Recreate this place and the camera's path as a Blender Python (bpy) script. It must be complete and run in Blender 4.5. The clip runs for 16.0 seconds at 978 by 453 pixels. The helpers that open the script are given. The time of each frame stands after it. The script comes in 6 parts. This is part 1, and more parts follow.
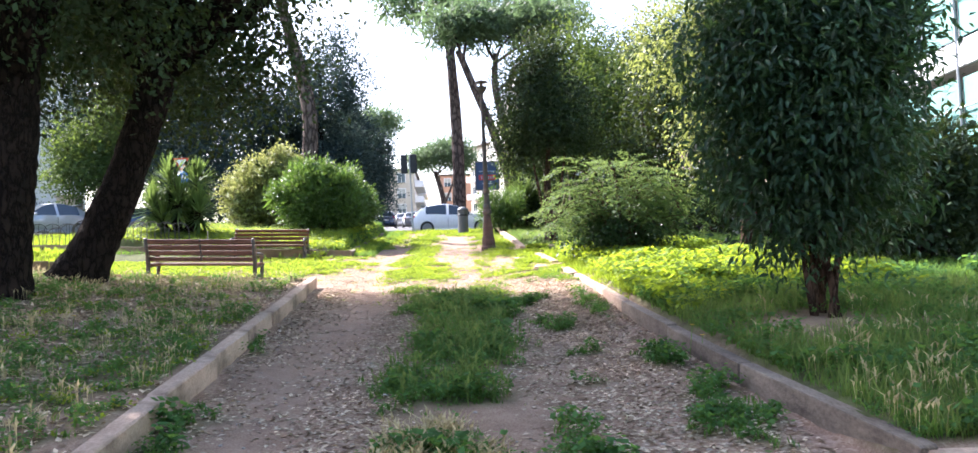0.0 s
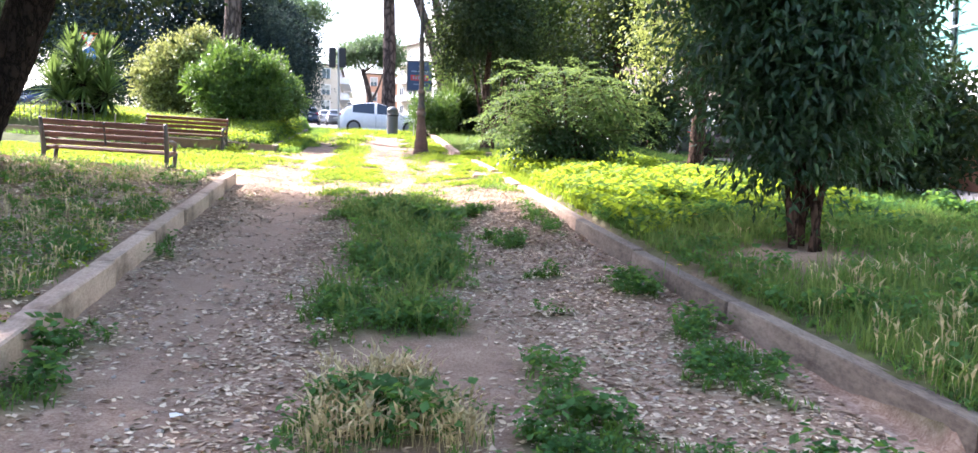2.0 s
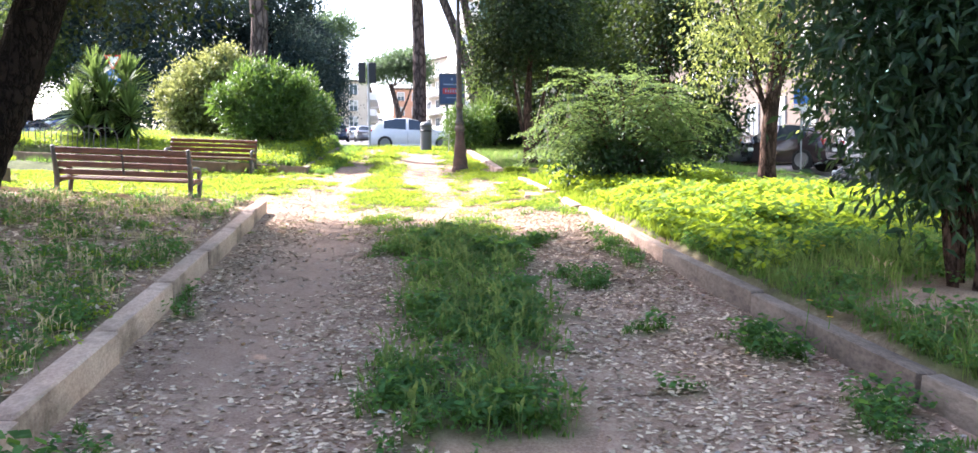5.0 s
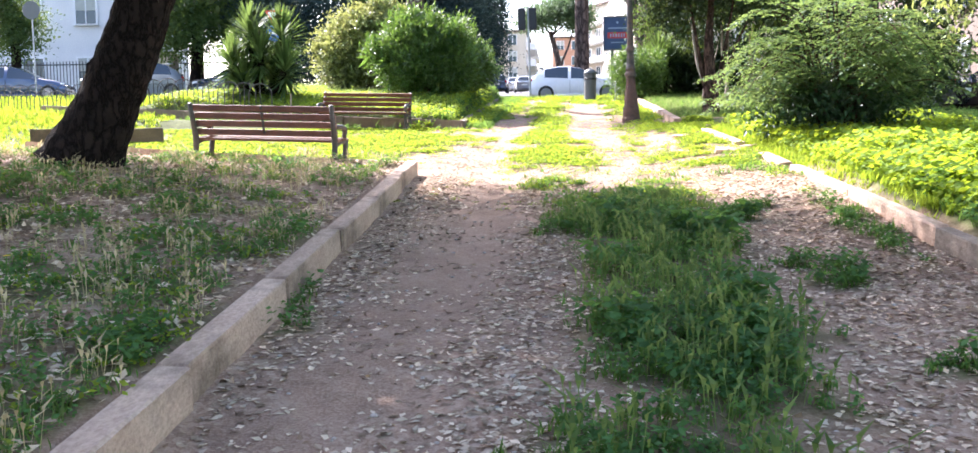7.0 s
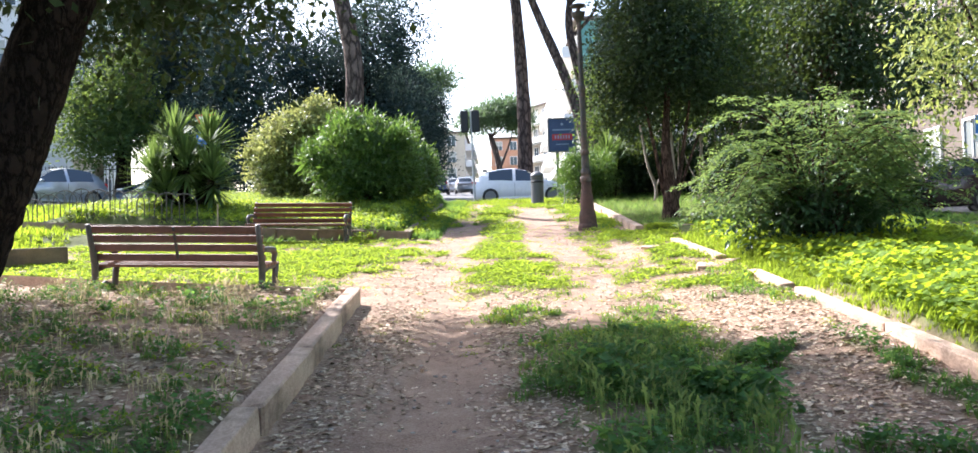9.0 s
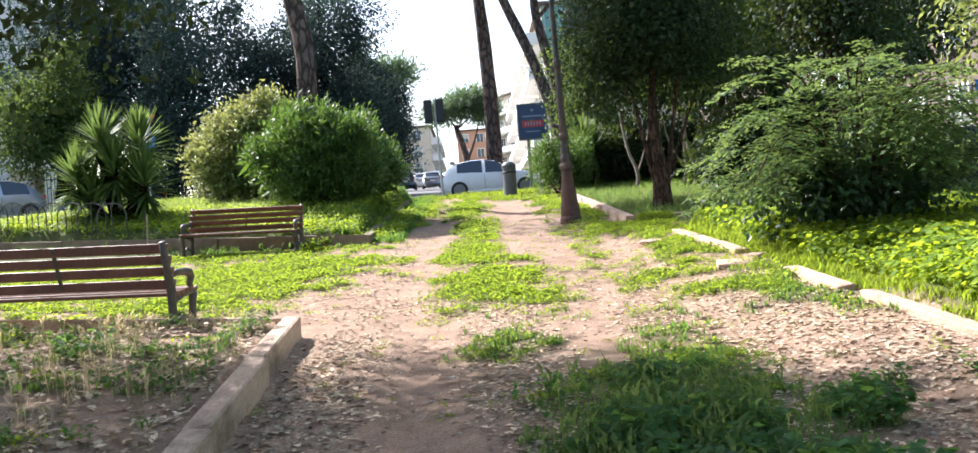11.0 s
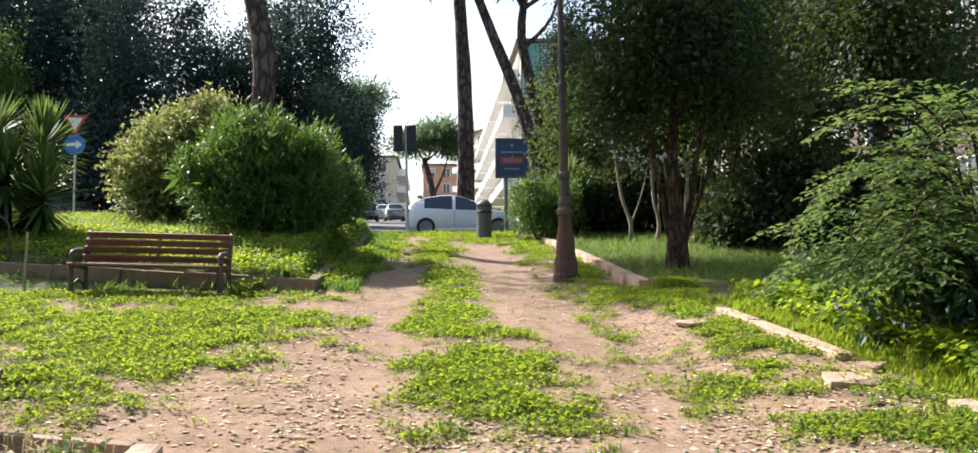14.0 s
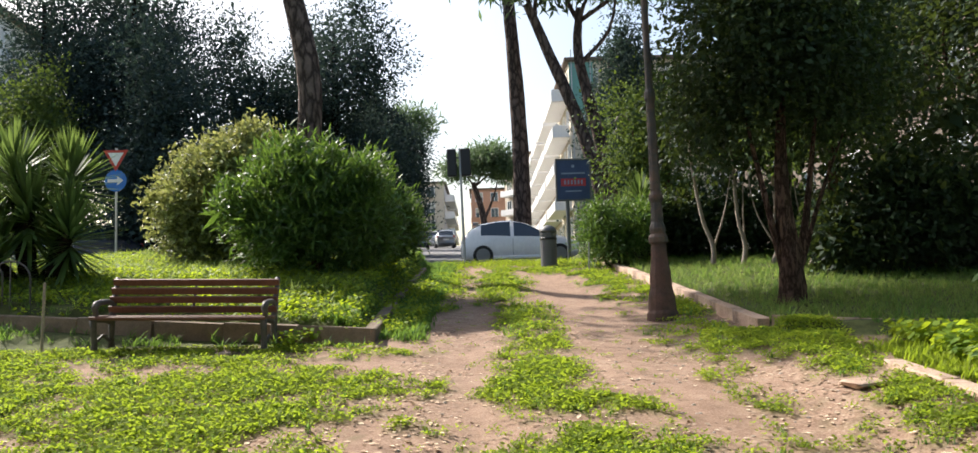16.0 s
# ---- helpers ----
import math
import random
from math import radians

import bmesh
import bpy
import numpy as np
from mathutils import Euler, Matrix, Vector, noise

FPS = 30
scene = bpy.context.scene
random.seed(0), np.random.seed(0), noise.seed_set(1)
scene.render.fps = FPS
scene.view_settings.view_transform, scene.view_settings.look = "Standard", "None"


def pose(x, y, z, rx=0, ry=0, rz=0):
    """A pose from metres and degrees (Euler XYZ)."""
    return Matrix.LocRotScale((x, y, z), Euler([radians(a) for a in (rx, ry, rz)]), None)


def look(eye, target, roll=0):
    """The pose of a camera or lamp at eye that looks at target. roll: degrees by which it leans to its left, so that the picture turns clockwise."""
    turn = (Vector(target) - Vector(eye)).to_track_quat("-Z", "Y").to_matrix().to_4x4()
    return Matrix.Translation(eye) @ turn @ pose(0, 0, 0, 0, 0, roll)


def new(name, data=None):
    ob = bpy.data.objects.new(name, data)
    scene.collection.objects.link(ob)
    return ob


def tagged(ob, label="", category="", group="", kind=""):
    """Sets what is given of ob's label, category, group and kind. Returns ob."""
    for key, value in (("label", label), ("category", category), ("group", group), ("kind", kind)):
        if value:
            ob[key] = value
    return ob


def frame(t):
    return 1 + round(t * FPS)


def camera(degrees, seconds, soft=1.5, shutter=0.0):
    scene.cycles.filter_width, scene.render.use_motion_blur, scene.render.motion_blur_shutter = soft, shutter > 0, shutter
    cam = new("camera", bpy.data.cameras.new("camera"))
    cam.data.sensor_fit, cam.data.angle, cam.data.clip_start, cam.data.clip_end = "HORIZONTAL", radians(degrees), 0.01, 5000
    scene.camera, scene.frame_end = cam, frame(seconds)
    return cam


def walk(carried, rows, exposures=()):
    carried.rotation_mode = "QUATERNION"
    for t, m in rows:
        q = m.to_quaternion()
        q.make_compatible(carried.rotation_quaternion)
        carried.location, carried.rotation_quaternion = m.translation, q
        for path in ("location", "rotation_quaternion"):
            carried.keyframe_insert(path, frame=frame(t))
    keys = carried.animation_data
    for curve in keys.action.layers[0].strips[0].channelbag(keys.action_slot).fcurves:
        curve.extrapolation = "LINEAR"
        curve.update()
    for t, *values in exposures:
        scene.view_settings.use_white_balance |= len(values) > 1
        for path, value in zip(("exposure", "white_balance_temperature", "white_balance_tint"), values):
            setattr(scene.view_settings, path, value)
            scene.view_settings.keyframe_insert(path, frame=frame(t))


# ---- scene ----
cam = camera(58.5, 16.0)
PATH = [
    (0, (0.382, 0.314, 1.847), (0.455, 2.308, 1.979), -1.9),
    (0.5, (0.254, 0.527, 1.851), (0.499, 2.51, 1.931), 1.0),
    (1, (0.161, 0.804, 1.818), (0.411, 2.786, 1.739), 1.0),
    (1.5, (0.219, 1.135, 1.862), (0.488, 3.115, 1.763), 1.1),
    (2, (0.162, 1.37, 1.886), (0.414, 3.352, 1.803), 1.5),
    (2.5, (-0.022, 1.706, 1.929), (0.216, 3.69, 1.857), 1.6),
    (3, (-0.072, 1.98, 1.959), (0.149, 3.966, 1.887), 1.6),
    (3.5, (-0.034, 2.272, 1.998), (0.12, 4.265, 1.925), 0.7),
    (3.7, (-0.029, 2.34, 1.994), (0.108, 4.333, 1.905), -1.9),
    (5.8, (-0.212, 3.472, 2.077), (-0.028, 5.463, 2.036), 1.7),
    (6, (-0.274, 3.699, 2.054), (-0.299, 5.698, 2.002), 2.0),
    (6.5, (-0.304, 4.121, 2.133), (-0.452, 6.115, 2.089), 1.8),
    (7, (-0.205, 4.634, 2.149), (-0.382, 6.619, 1.981), -0.7),
    (7.5, (-0.242, 4.904, 2.228), (-0.415, 6.896, 2.163), -1.6),
    (8, (-0.366, 5.321, 2.267), (-0.523, 7.313, 2.174), -1.6),
    (8.5, (-0.398, 5.709, 2.359), (-0.502, 7.705, 2.415), -1.6),
    (9, (-0.5, 6.164, 2.422), (-0.536, 8.163, 2.476), -1.7),
    (9.2, (-0.578, 6.29, 2.446), (-0.556, 8.29, 2.488), -1.7),
    (11.3, (-0.551, 8.432, 2.59), (-0.522, 10.432, 2.624), -4.5),
    (11.5, (-0.559, 8.58, 2.617), (-0.524, 10.579, 2.678), -3.7),
    (12, (-0.552, 9.138, 2.658), (-0.396, 11.131, 2.705), -1.6),
    (12.5, (-0.555, 9.649, 2.671), (-0.401, 11.642, 2.723), -1.1),
    (13, (-0.622, 10.097, 2.769), (-0.483, 12.091, 2.833), -0.7),
    (13.5, (-0.772, 10.69, 2.818), (-0.636, 12.684, 2.888), -0.0),
    (14, (-0.78, 11.18, 2.845), (-0.653, 13.173, 2.961), -0.2),
    (14.5, (-0.823, 11.617, 2.925), (-0.716, 13.612, 3.028), -0.2),
    (15, (-0.967, 12.084, 3.017), (-0.854, 14.08, 3.091), -1.7),
    (15.5, (-1.003, 12.525, 3.082), (-0.964, 14.517, 3.251), -1.7),
    (16, (-1.115, 12.938, 3.087), (-1.095, 14.93, 3.258), -1.7),
]
walk(cam, [(t, look(eye, target, roll)) for t, eye, target, roll in PATH], [(0.0, 2.04, 6000, 20), (1.5, 2.38, 5980, 22), (6.0, 2.34, 6000, 22), (8.0, 2.16, 6000, 20), (9, 1.87, 5980, 16), (11.5, 1.47, 6150, 14), (14, 1.05, 6450, 12), (16, 0.88, 6600, 12)])

# ---- daylight: a hazy bright sky, the sun ahead and to one side ----
SUN_DIR = Vector((-0.55, 0.51, 0.66)).normalized()
world = bpy.data.worlds.new("sky")
scene.world = world
world.use_nodes = True
wn = world.node_tree.nodes
sky = wn.new("ShaderNodeTexSky")
sky.sky_type = "NISHITA"
sky.sun_disc = False
sky.sun_elevation = math.asin(SUN_DIR.z)
sky.sun_rotation = math.atan2(SUN_DIR.x, SUN_DIR.y)
sky.dust_density = 3.0
sky.air_density = 1.2
world.node_tree.links.new(sky.outputs[0], wn["Background"].inputs[0])
wn["Background"].inputs[1].default_value = 0.125
sun_data = bpy.data.lights.new("sun", "SUN")
sun_data.energy = 5.0
sun_data.angle = radians(0.6)
sun_data.color = (1.0, 0.95, 0.87)
sun = new("sun", sun_data)
sun.matrix_world = look(SUN_DIR * 60, (0, 0, 0))


# ---- materials ----
def node_mat(name):
    m = bpy.data.materials.new(name)
    m.use_nodes = True
    t = m.node_tree
    return m, t.nodes, t.links, t.nodes["Principled BSDF"]


def noise_tex(N, L, scale, detail=4.0, rough=0.6, vec=None):
    n = N.new("ShaderNodeTexNoise")
    n.inputs["Scale"].default_value = scale
    n.inputs["Detail"].default_value = detail
    n.inputs["Roughness"].default_value = rough
    if vec is not None:
        L.new(vec, n.inputs["Vector"])
    return n


def ramp(N, L, fac, stops):
    r = N.new("ShaderNodeValToRGB")
    e = r.color_ramp.elements
    while len(e) < len(stops):
        e.new(0.5)
    for el, (p, c) in zip(e, stops):
        el.position = p
        el.color = (*c, 1) if len(c) == 3 else c
    L.new(fac, r.inputs[0])
    return r


def mixc(N, L, fac, a, b, kind="MIX"):
    m = N.new("ShaderNodeMix")
    m.data_type = "RGBA"
    m.blend_type = kind
    for sock, v in ((m.inputs[0], fac), (m.inputs[6], a), (m.inputs[7], b)):
        if isinstance(v, (int, float)):
            sock.default_value = v
        elif isinstance(v, tuple):
            sock.default_value = (*v, 1)
        else:
            L.new(v, sock)
    return m.outputs[2]


def surface(name, c1, c2, scale=6.0, rough=0.85, bump=0.3, fine=60.0, metal=0.0, stain=None, vary=0.0, coat=0.0):
    """Two tones broken up at a coarse and a fine scale, with relief."""
    m, N, L, P = node_mat(name)
    co = N.new("ShaderNodeTexCoord").outputs["Object"]
    a = noise_tex(N, L, scale, 5, 0.65, co)
    b = noise_tex(N, L, fine, 3, 0.6, co)
    r = ramp(N, L, a.outputs["Fac"], [(0.32, c1), (0.68, c2)])
    dark = tuple(v * 0.7 for v in c1)
    g = ramp(N, L, b.outputs["Fac"], [(0.35, dark), (0.6, c2)])
    col = mixc(N, L, 0.3, r.outputs[0], g.outputs[0])
    if stain:
        s = noise_tex(N, L, scale * 0.35, 6, 0.7, co)
        sr = ramp(N, L, s.outputs["Fac"], [(0.5, (0, 0, 0)), (0.68, (1, 1, 1))])
        col = mixc(N, L, sr.outputs[0], col, stain)
    if vary:
        oi = N.new("ShaderNodeObjectInfo")
        vr = ramp(N, L, oi.outputs["Random"], [(0, (1 - vary,) * 3), (1, (1, 1, 1))])
        col = mixc(N, L, 1.0, col, vr.outputs[0], "MULTIPLY")
    L.new(col, P.inputs["Base Color"])
    P.inputs["Roughness"].default_value = rough
    P.inputs["Metallic"].default_value = metal
    P.inputs["Coat Weight"].default_value = coat
    if bump:
        bn = N.new("ShaderNodeBump")
        bn.inputs["Strength"].default_value = bump
        bn.inputs["Distance"].default_value = 0.02
        L.new(mixc(N, L, 0.5, a.outputs["Fac"], b.outputs["Fac"]), bn.inputs["Height"])
        L.new(bn.outputs[0], P.inputs["Normal"])
    return m


def leaf_mat(name, dark, light, trans=0.35, rough=0.5, tint=(0.55, 0.75, 0.12), gloss=0.35):
    """Foliage: each leaf its own tone, and daylight that comes through it."""
    m, N, L, P = node_mat(name)
    geo = N.new("ShaderNodeNewGeometry")
    r = ramp(N, L, geo.outputs["Random Per Island"], [(0.0, dark), (0.75, light), (1.0, tuple(min(1, v * 1.35) for v in light))])
    co = N.new("ShaderNodeTexCoord").outputs["Object"]
    n = noise_tex(N, L, 0.9, 3, 0.6, co)
    sh = ramp(N, L, n.outputs["Fac"], [(0.3, (0.72, 0.78, 0.75)), (0.7, (1.1, 1.05, 0.95))])
    col = mixc(N, L, 1.0, r.outputs[0], sh.outputs[0], "MULTIPLY")
    L.new(col, P.inputs["Base Color"])
    P.inputs["Roughness"].default_value = rough
    P.inputs["Specular IOR Level"].default_value = gloss
    tr = N.new("ShaderNodeBsdfTranslucent")
    L.new(mixc(N, L, 0.5, col, tint), tr.inputs[0])
    mx = N.new("ShaderNodeMixShader")
    mx.inputs[0].default_value = trans
    out = N["Material Output"]
    L.new(P.outputs[0], mx.inputs[1])
    L.new(tr.outputs[0], mx.inputs[2])
    L.new(mx.outputs[0], out.inputs[0])
    return m


def bark_mat(name, c1, c2, scale=9.0, tall=0.3):
    """Cracked plates drawn out along the trunk, dark in the cracks."""
    m, N, L, P = node_mat(name)
    co = N.new("ShaderNodeTexCoord").outputs["Object"]
    mp = N.new("ShaderNodeMapping")
    mp.inputs["Scale"].default_value = (1, 1, tall)
    L.new(co, mp.inputs["Vector"])
    warp = noise_tex(N, L, scale * 0.5, 4, 0.7, mp.outputs[0])
    v = N.new("ShaderNodeTexVoronoi")
    v.feature = "DISTANCE_TO_EDGE"
    v.inputs["Scale"].default_value = scale
    L.new(mixc(N, L, 0.22, mp.outputs[0], warp.outputs["Color"]), v.inputs["Vector"])
    crack = ramp(N, L, v.outputs["Distance"], [(0.0, (0, 0, 0)), (0.22, (1, 1, 1))])
    a = noise_tex(N, L, 3.0, 6, 0.7, co)
    tone = ramp(N, L, a.outputs["Fac"], [(0.3, c1), (0.7, c2)])
    deep = tuple(0.35 * k for k in c1)
    L.new(mixc(N, L, crack.outputs[0], deep, tone.outputs[0]), P.inputs["Base Color"])
    P.inputs["Roughness"].default_value = 0.95
    P.inputs["Specular IOR Level"].default_value = 0.1
    bn = N.new("ShaderNodeBump")
    bn.inputs["Strength"].default_value = 0.9
    bn.inputs["Distance"].default_value = 0.03
    L.new(mixc(N, L, 0.3, crack.outputs[0], a.outputs["Fac"]), bn.inputs["Height"])
    L.new(bn.outputs[0], P.inputs["Normal"])
    return m


def ground_mat():
    """Trodden earth with grit and fallen-leaf litter; greener soil where the plants grow."""
    m, N, L, P = node_mat("earth")
    co = N.new("ShaderNodeTexCoord").outputs["Object"]
    big = noise_tex(N, L, 0.55, 5, 0.6, co)
    mid = noise_tex(N, L, 5.0, 6, 0.7, co)
    fine = noise_tex(N, L, 70.0, 4, 0.7, co)
    vor = N.new("ShaderNodeTexVoronoi")
    vor.inputs["Scale"].default_value = 42.0
    L.new(co, vor.inputs["Vector"])
    earth = ramp(N, L, mid.outputs["Fac"], [(0.3, (0.2, 0.118, 0.08)), (0.52, (0.345, 0.222, 0.158)), (0.75, (0.47, 0.335, 0.25))])
    grit = ramp(N, L, fine.outputs["Fac"], [(0.4, (0.13, 0.08, 0.058)), (0.62, (0.48, 0.385, 0.3))])
    col = mixc(N, L, 0.38, earth.outputs[0], grit.outputs[0])
    chips = ramp(N, L, vor.outputs["Color"], [(0.0, (0.13, 0.075, 0.047)), (0.5, (0.34, 0.235, 0.165)), (1.0, (0.6, 0.49, 0.4))])
    att = N.new("ShaderNodeAttribute")
    att.attribute_name = "litter"
    cut = ramp(N, L, mid.outputs["Fac"], [(0.42, (0, 0, 0)), (0.6, (1, 1, 1))])
    lit = N.new("ShaderNodeMath")
    lit.operation = "MULTIPLY"
    L.new(att.outputs["Fac"], lit.inputs[0])
    L.new(cut.outputs[0], lit.inputs[1])
    col = mixc(N, L, lit.outputs[0], col, chips.outputs[0])
    att2 = N.new("ShaderNodeAttribute")
    att2.attribute_name = "green"
    soil = ramp(N, L, mid.outputs["Fac"], [(0.3, (0.05, 0.06, 0.025)), (0.7, (0.13, 0.15, 0.055))])
    col = mixc(N, L, att2.outputs["Fac"], col, soil.outputs[0])
    shade = ramp(N, L, big.outputs["Fac"], [(0.3, (0.82, 0.8, 0.78)), (0.7, (1.05, 1.05, 1.05))])
    col = mixc(N, L, 1.0, col, shade.outputs[0], "MULTIPLY")
    L.new(col, P.inputs["Base Color"])
    P.inputs["Roughness"].default_value = 0.95
    P.inputs["Specular IOR Level"].default_value = 0.15
    bn = N.new("ShaderNodeBump")
    bn.inputs["Strength"].default_value = 0.6
    bn.inputs["Distance"].default_value = 0.02
    L.new(mixc(N, L, 0.6, mid.outputs["Fac"], fine.outputs["Fac"]), bn.inputs["Height"])
    L.new(bn.outputs[0], P.inputs["Normal"])
    return m


def glass_mat(name, tone):
    m, N, L, P = node_mat(name)
    P.inputs["Base Color"].default_value = (*tone, 1)
    P.inputs["Roughness"].default_value = 0.06
    P.inputs["Specular IOR Level"].default_value = 0.8
    return m


def plain(name, tone, rough=0.5, metal=0.0, coat=0.0):
    m, N, L, P = node_mat(name)
    co = N.new("ShaderNodeTexCoord").outputs["Object"]
    n = noise_tex(N, L, 9.0, 4, 0.6, co)
    r = ramp(N, L, n.outputs["Fac"], [(0.3, tuple(v * 0.9 for v in tone)), (0.7, tone)])
    L.new(r.outputs[0], P.inputs["Base Color"])
    P.inputs["Roughness"].default_value = rough
    P.inputs["Metallic"].default_value = metal
    P.inputs["Coat Weight"].default_value = coat
    return m


M_EARTH = ground_mat()
M_ASPHALT = surface("asphalt", (0.10, 0.10, 0.105), (0.17, 0.17, 0.17), 1.2, 0.9, 0.2, 120)
M_PAVE = surface("pavement_stone", (0.30, 0.29, 0.27), (0.42, 0.40, 0.37), 1.5, 0.9, 0.2, 60)
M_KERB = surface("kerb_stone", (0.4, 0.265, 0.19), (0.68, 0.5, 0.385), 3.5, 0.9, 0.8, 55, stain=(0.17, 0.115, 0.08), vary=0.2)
# kerb stone for the shaded stretch: shade put in the colour, plus stains
M_KERB_SHADED = surface("shaded_stained_kerb_stone", (0.1, 0.074, 0.056), (0.31, 0.25, 0.2), 2.6, 0.9, 0.8, 45, stain=(0.06, 0.045, 0.035), vary=0.2)
M_WALL = surface("bed_wall", (0.20, 0.145, 0.105), (0.32, 0.235, 0.17), 4.0, 0.92, 0.5, 60, stain=(0.12, 0.10, 0.08), vary=0.2)
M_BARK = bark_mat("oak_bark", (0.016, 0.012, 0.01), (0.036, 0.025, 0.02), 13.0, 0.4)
M_BARK_RED = bark_mat("reddish_bark", (0.075, 0.046, 0.034), (0.15, 0.095, 0.07), 14.0, 0.3)
M_BARK_PALE = surface("pale_bark", (0.22, 0.18, 0.14), (0.40, 0.33, 0.27), 6.0, 0.92, 0.6, 50)
M_BARK_PINE = bark_mat("pine_bark", (0.09, 0.068, 0.06), (0.2, 0.15, 0.13), 7.0, 0.35)
M_OAK = leaf_mat("holm_oak_leaf", (0.01, 0.022, 0.014), (0.032, 0.058, 0.031), 0.08, 0.65, (0.55, 0.75, 0.12), 0.15)
# the blue in this leaf colour stands in for haze over the far trees
M_DARK = leaf_mat("dark_hazed_conifer_leaf", (0.018, 0.034, 0.04), (0.046, 0.072, 0.076), 0.1, 0.8, (0.25, 0.4, 0.25), 0.1)
M_MIDTREE = leaf_mat("tree_leaf", (0.018, 0.042, 0.018), (0.05, 0.09, 0.032), 0.2, 0.7, (0.55, 0.75, 0.12), 0.15)
M_LIGHT = leaf_mat("light_leaf", (0.03, 0.065, 0.02), (0.11, 0.17, 0.045), 0.38, 0.45, (0.75, 0.8, 0.2))
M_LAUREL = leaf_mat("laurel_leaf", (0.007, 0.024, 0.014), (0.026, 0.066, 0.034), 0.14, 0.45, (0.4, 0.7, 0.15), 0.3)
M_PITTO = leaf_mat("pittosporum_leaf", (0.014, 0.032, 0.012), (0.27, 0.32, 0.11), 0.24, 0.5, (0.85, 0.85, 0.25))
M_OLEANDER = leaf_mat("oleander_leaf", (0.01, 0.036, 0.01), (0.075, 0.155, 0.04), 0.2, 0.5, (0.5, 0.8, 0.1))
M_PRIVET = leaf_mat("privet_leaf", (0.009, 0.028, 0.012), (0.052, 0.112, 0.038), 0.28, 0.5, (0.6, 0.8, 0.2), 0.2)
M_PINE = leaf_mat("pine_needle", (0.025, 0.05, 0.025), (0.07, 0.11, 0.055), 0.3, 0.6, (0.4, 0.6, 0.25))
M_YUCCA = leaf_mat("yucca_blade", (0.03, 0.06, 0.022), (0.095, 0.16, 0.05), 0.25, 0.6, (0.5, 0.7, 0.15), 0.2)
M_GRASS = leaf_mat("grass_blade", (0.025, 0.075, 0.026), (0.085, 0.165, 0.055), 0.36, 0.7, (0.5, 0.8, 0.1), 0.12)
# bluish dark green: how the herbs look in shade is put in the colour
M_HERB = leaf_mat("feathery_shaded_herb_leaf", (0.014, 0.058, 0.024), (0.062, 0.15, 0.056), 0.34, 0.7, (0.5, 0.85, 0.12), 0.12)
M_GRASS_TALL = leaf_mat("tall_grass_blade", (0.045, 0.09, 0.026), (0.105, 0.165, 0.05), 0.35, 0.7, (0.65, 0.8, 0.2), 0.12)
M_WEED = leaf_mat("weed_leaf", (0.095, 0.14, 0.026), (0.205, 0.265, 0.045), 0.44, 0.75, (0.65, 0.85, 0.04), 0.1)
M_COVER = leaf_mat("ground_cover_leaf", (0.06, 0.125, 0.022), (0.19, 0.28, 0.045), 0.45, 0.6, (0.8, 0.95, 0.03), 0.15)
M_DRY = leaf_mat("dry_grass", (0.30, 0.24, 0.13), (0.52, 0.44, 0.27), 0.3, 0.7, (0.8, 0.65, 0.35), 0.2)
M_LITTER = leaf_mat("fallen_leaf", (0.2, 0.122, 0.082), (0.72, 0.58, 0.46), 0.12, 0.8, (0.5, 0.4, 0.25), 0.2)
M_SLAT = surface("bench_slat", (0.12, 0.05, 0.032), (0.22, 0.095, 0.06), 5.0, 0.55, 0.25, 45, vary=0.15)
M_CASTIRON = surface("cast_iron", (0.045, 0.04, 0.04), (0.10, 0.09, 0.085), 8.0, 0.6, 0.2, 60)
M_ENDFRAME = surface("bench_end_iron", (0.05, 0.042, 0.038), (0.11, 0.095, 0.085), 8.0, 0.6, 0.25, 60)
M_LAMP = surface("lamp_post_iron", (0.037, 0.034, 0.031), (0.075, 0.065, 0.058), 6.0, 0.6, 0.3, 50, stain=(0.17, 0.09, 0.055))
M_LAMPBASE = surface("rusty_lamp_base", (0.06, 0.032, 0.024), (0.13, 0.068, 0.05), 7.0, 0.75, 0.5, 50, stain=(0.035, 0.028, 0.026))
M_STEEL = plain("galvanised_steel", (0.45, 0.46, 0.47), 0.45, 0.6)
M_GREY = plain("grey_paint", (0.12, 0.125, 0.13), 0.55)
M_BLACK = plain("black_plastic", (0.018, 0.018, 0.02), 0.5)
M_TYRE = plain("tyre_rubber", (0.02, 0.02, 0.02), 0.85)
M_RIM = plain("alloy_rim", (0.25, 0.25, 0.26), 0.4, 0.7)
M_CARGLASS = glass_mat("car_glass", (0.03, 0.045, 0.06))
M_GLASS = glass_mat("window_glass", (0.06, 0.085, 0.10))
M_REDLIGHT = plain("red_lens", (0.5, 0.02, 0.02), 0.15)
M_CLEARLIGHT = plain("clear_lens", (0.75, 0.78, 0.8), 0.1)
M_PLATE = plain("number_plate", (0.75, 0.75, 0.72), 0.5)
M_WHITE = plain("white_paint", (0.8, 0.8, 0.8), 0.4)
M_SIGNRED = plain("sign_red", (0.55, 0.05, 0.03), 0.45)
M_SIGNBLUE = plain("sign_blue", (0.02, 0.16, 0.55), 0.45)
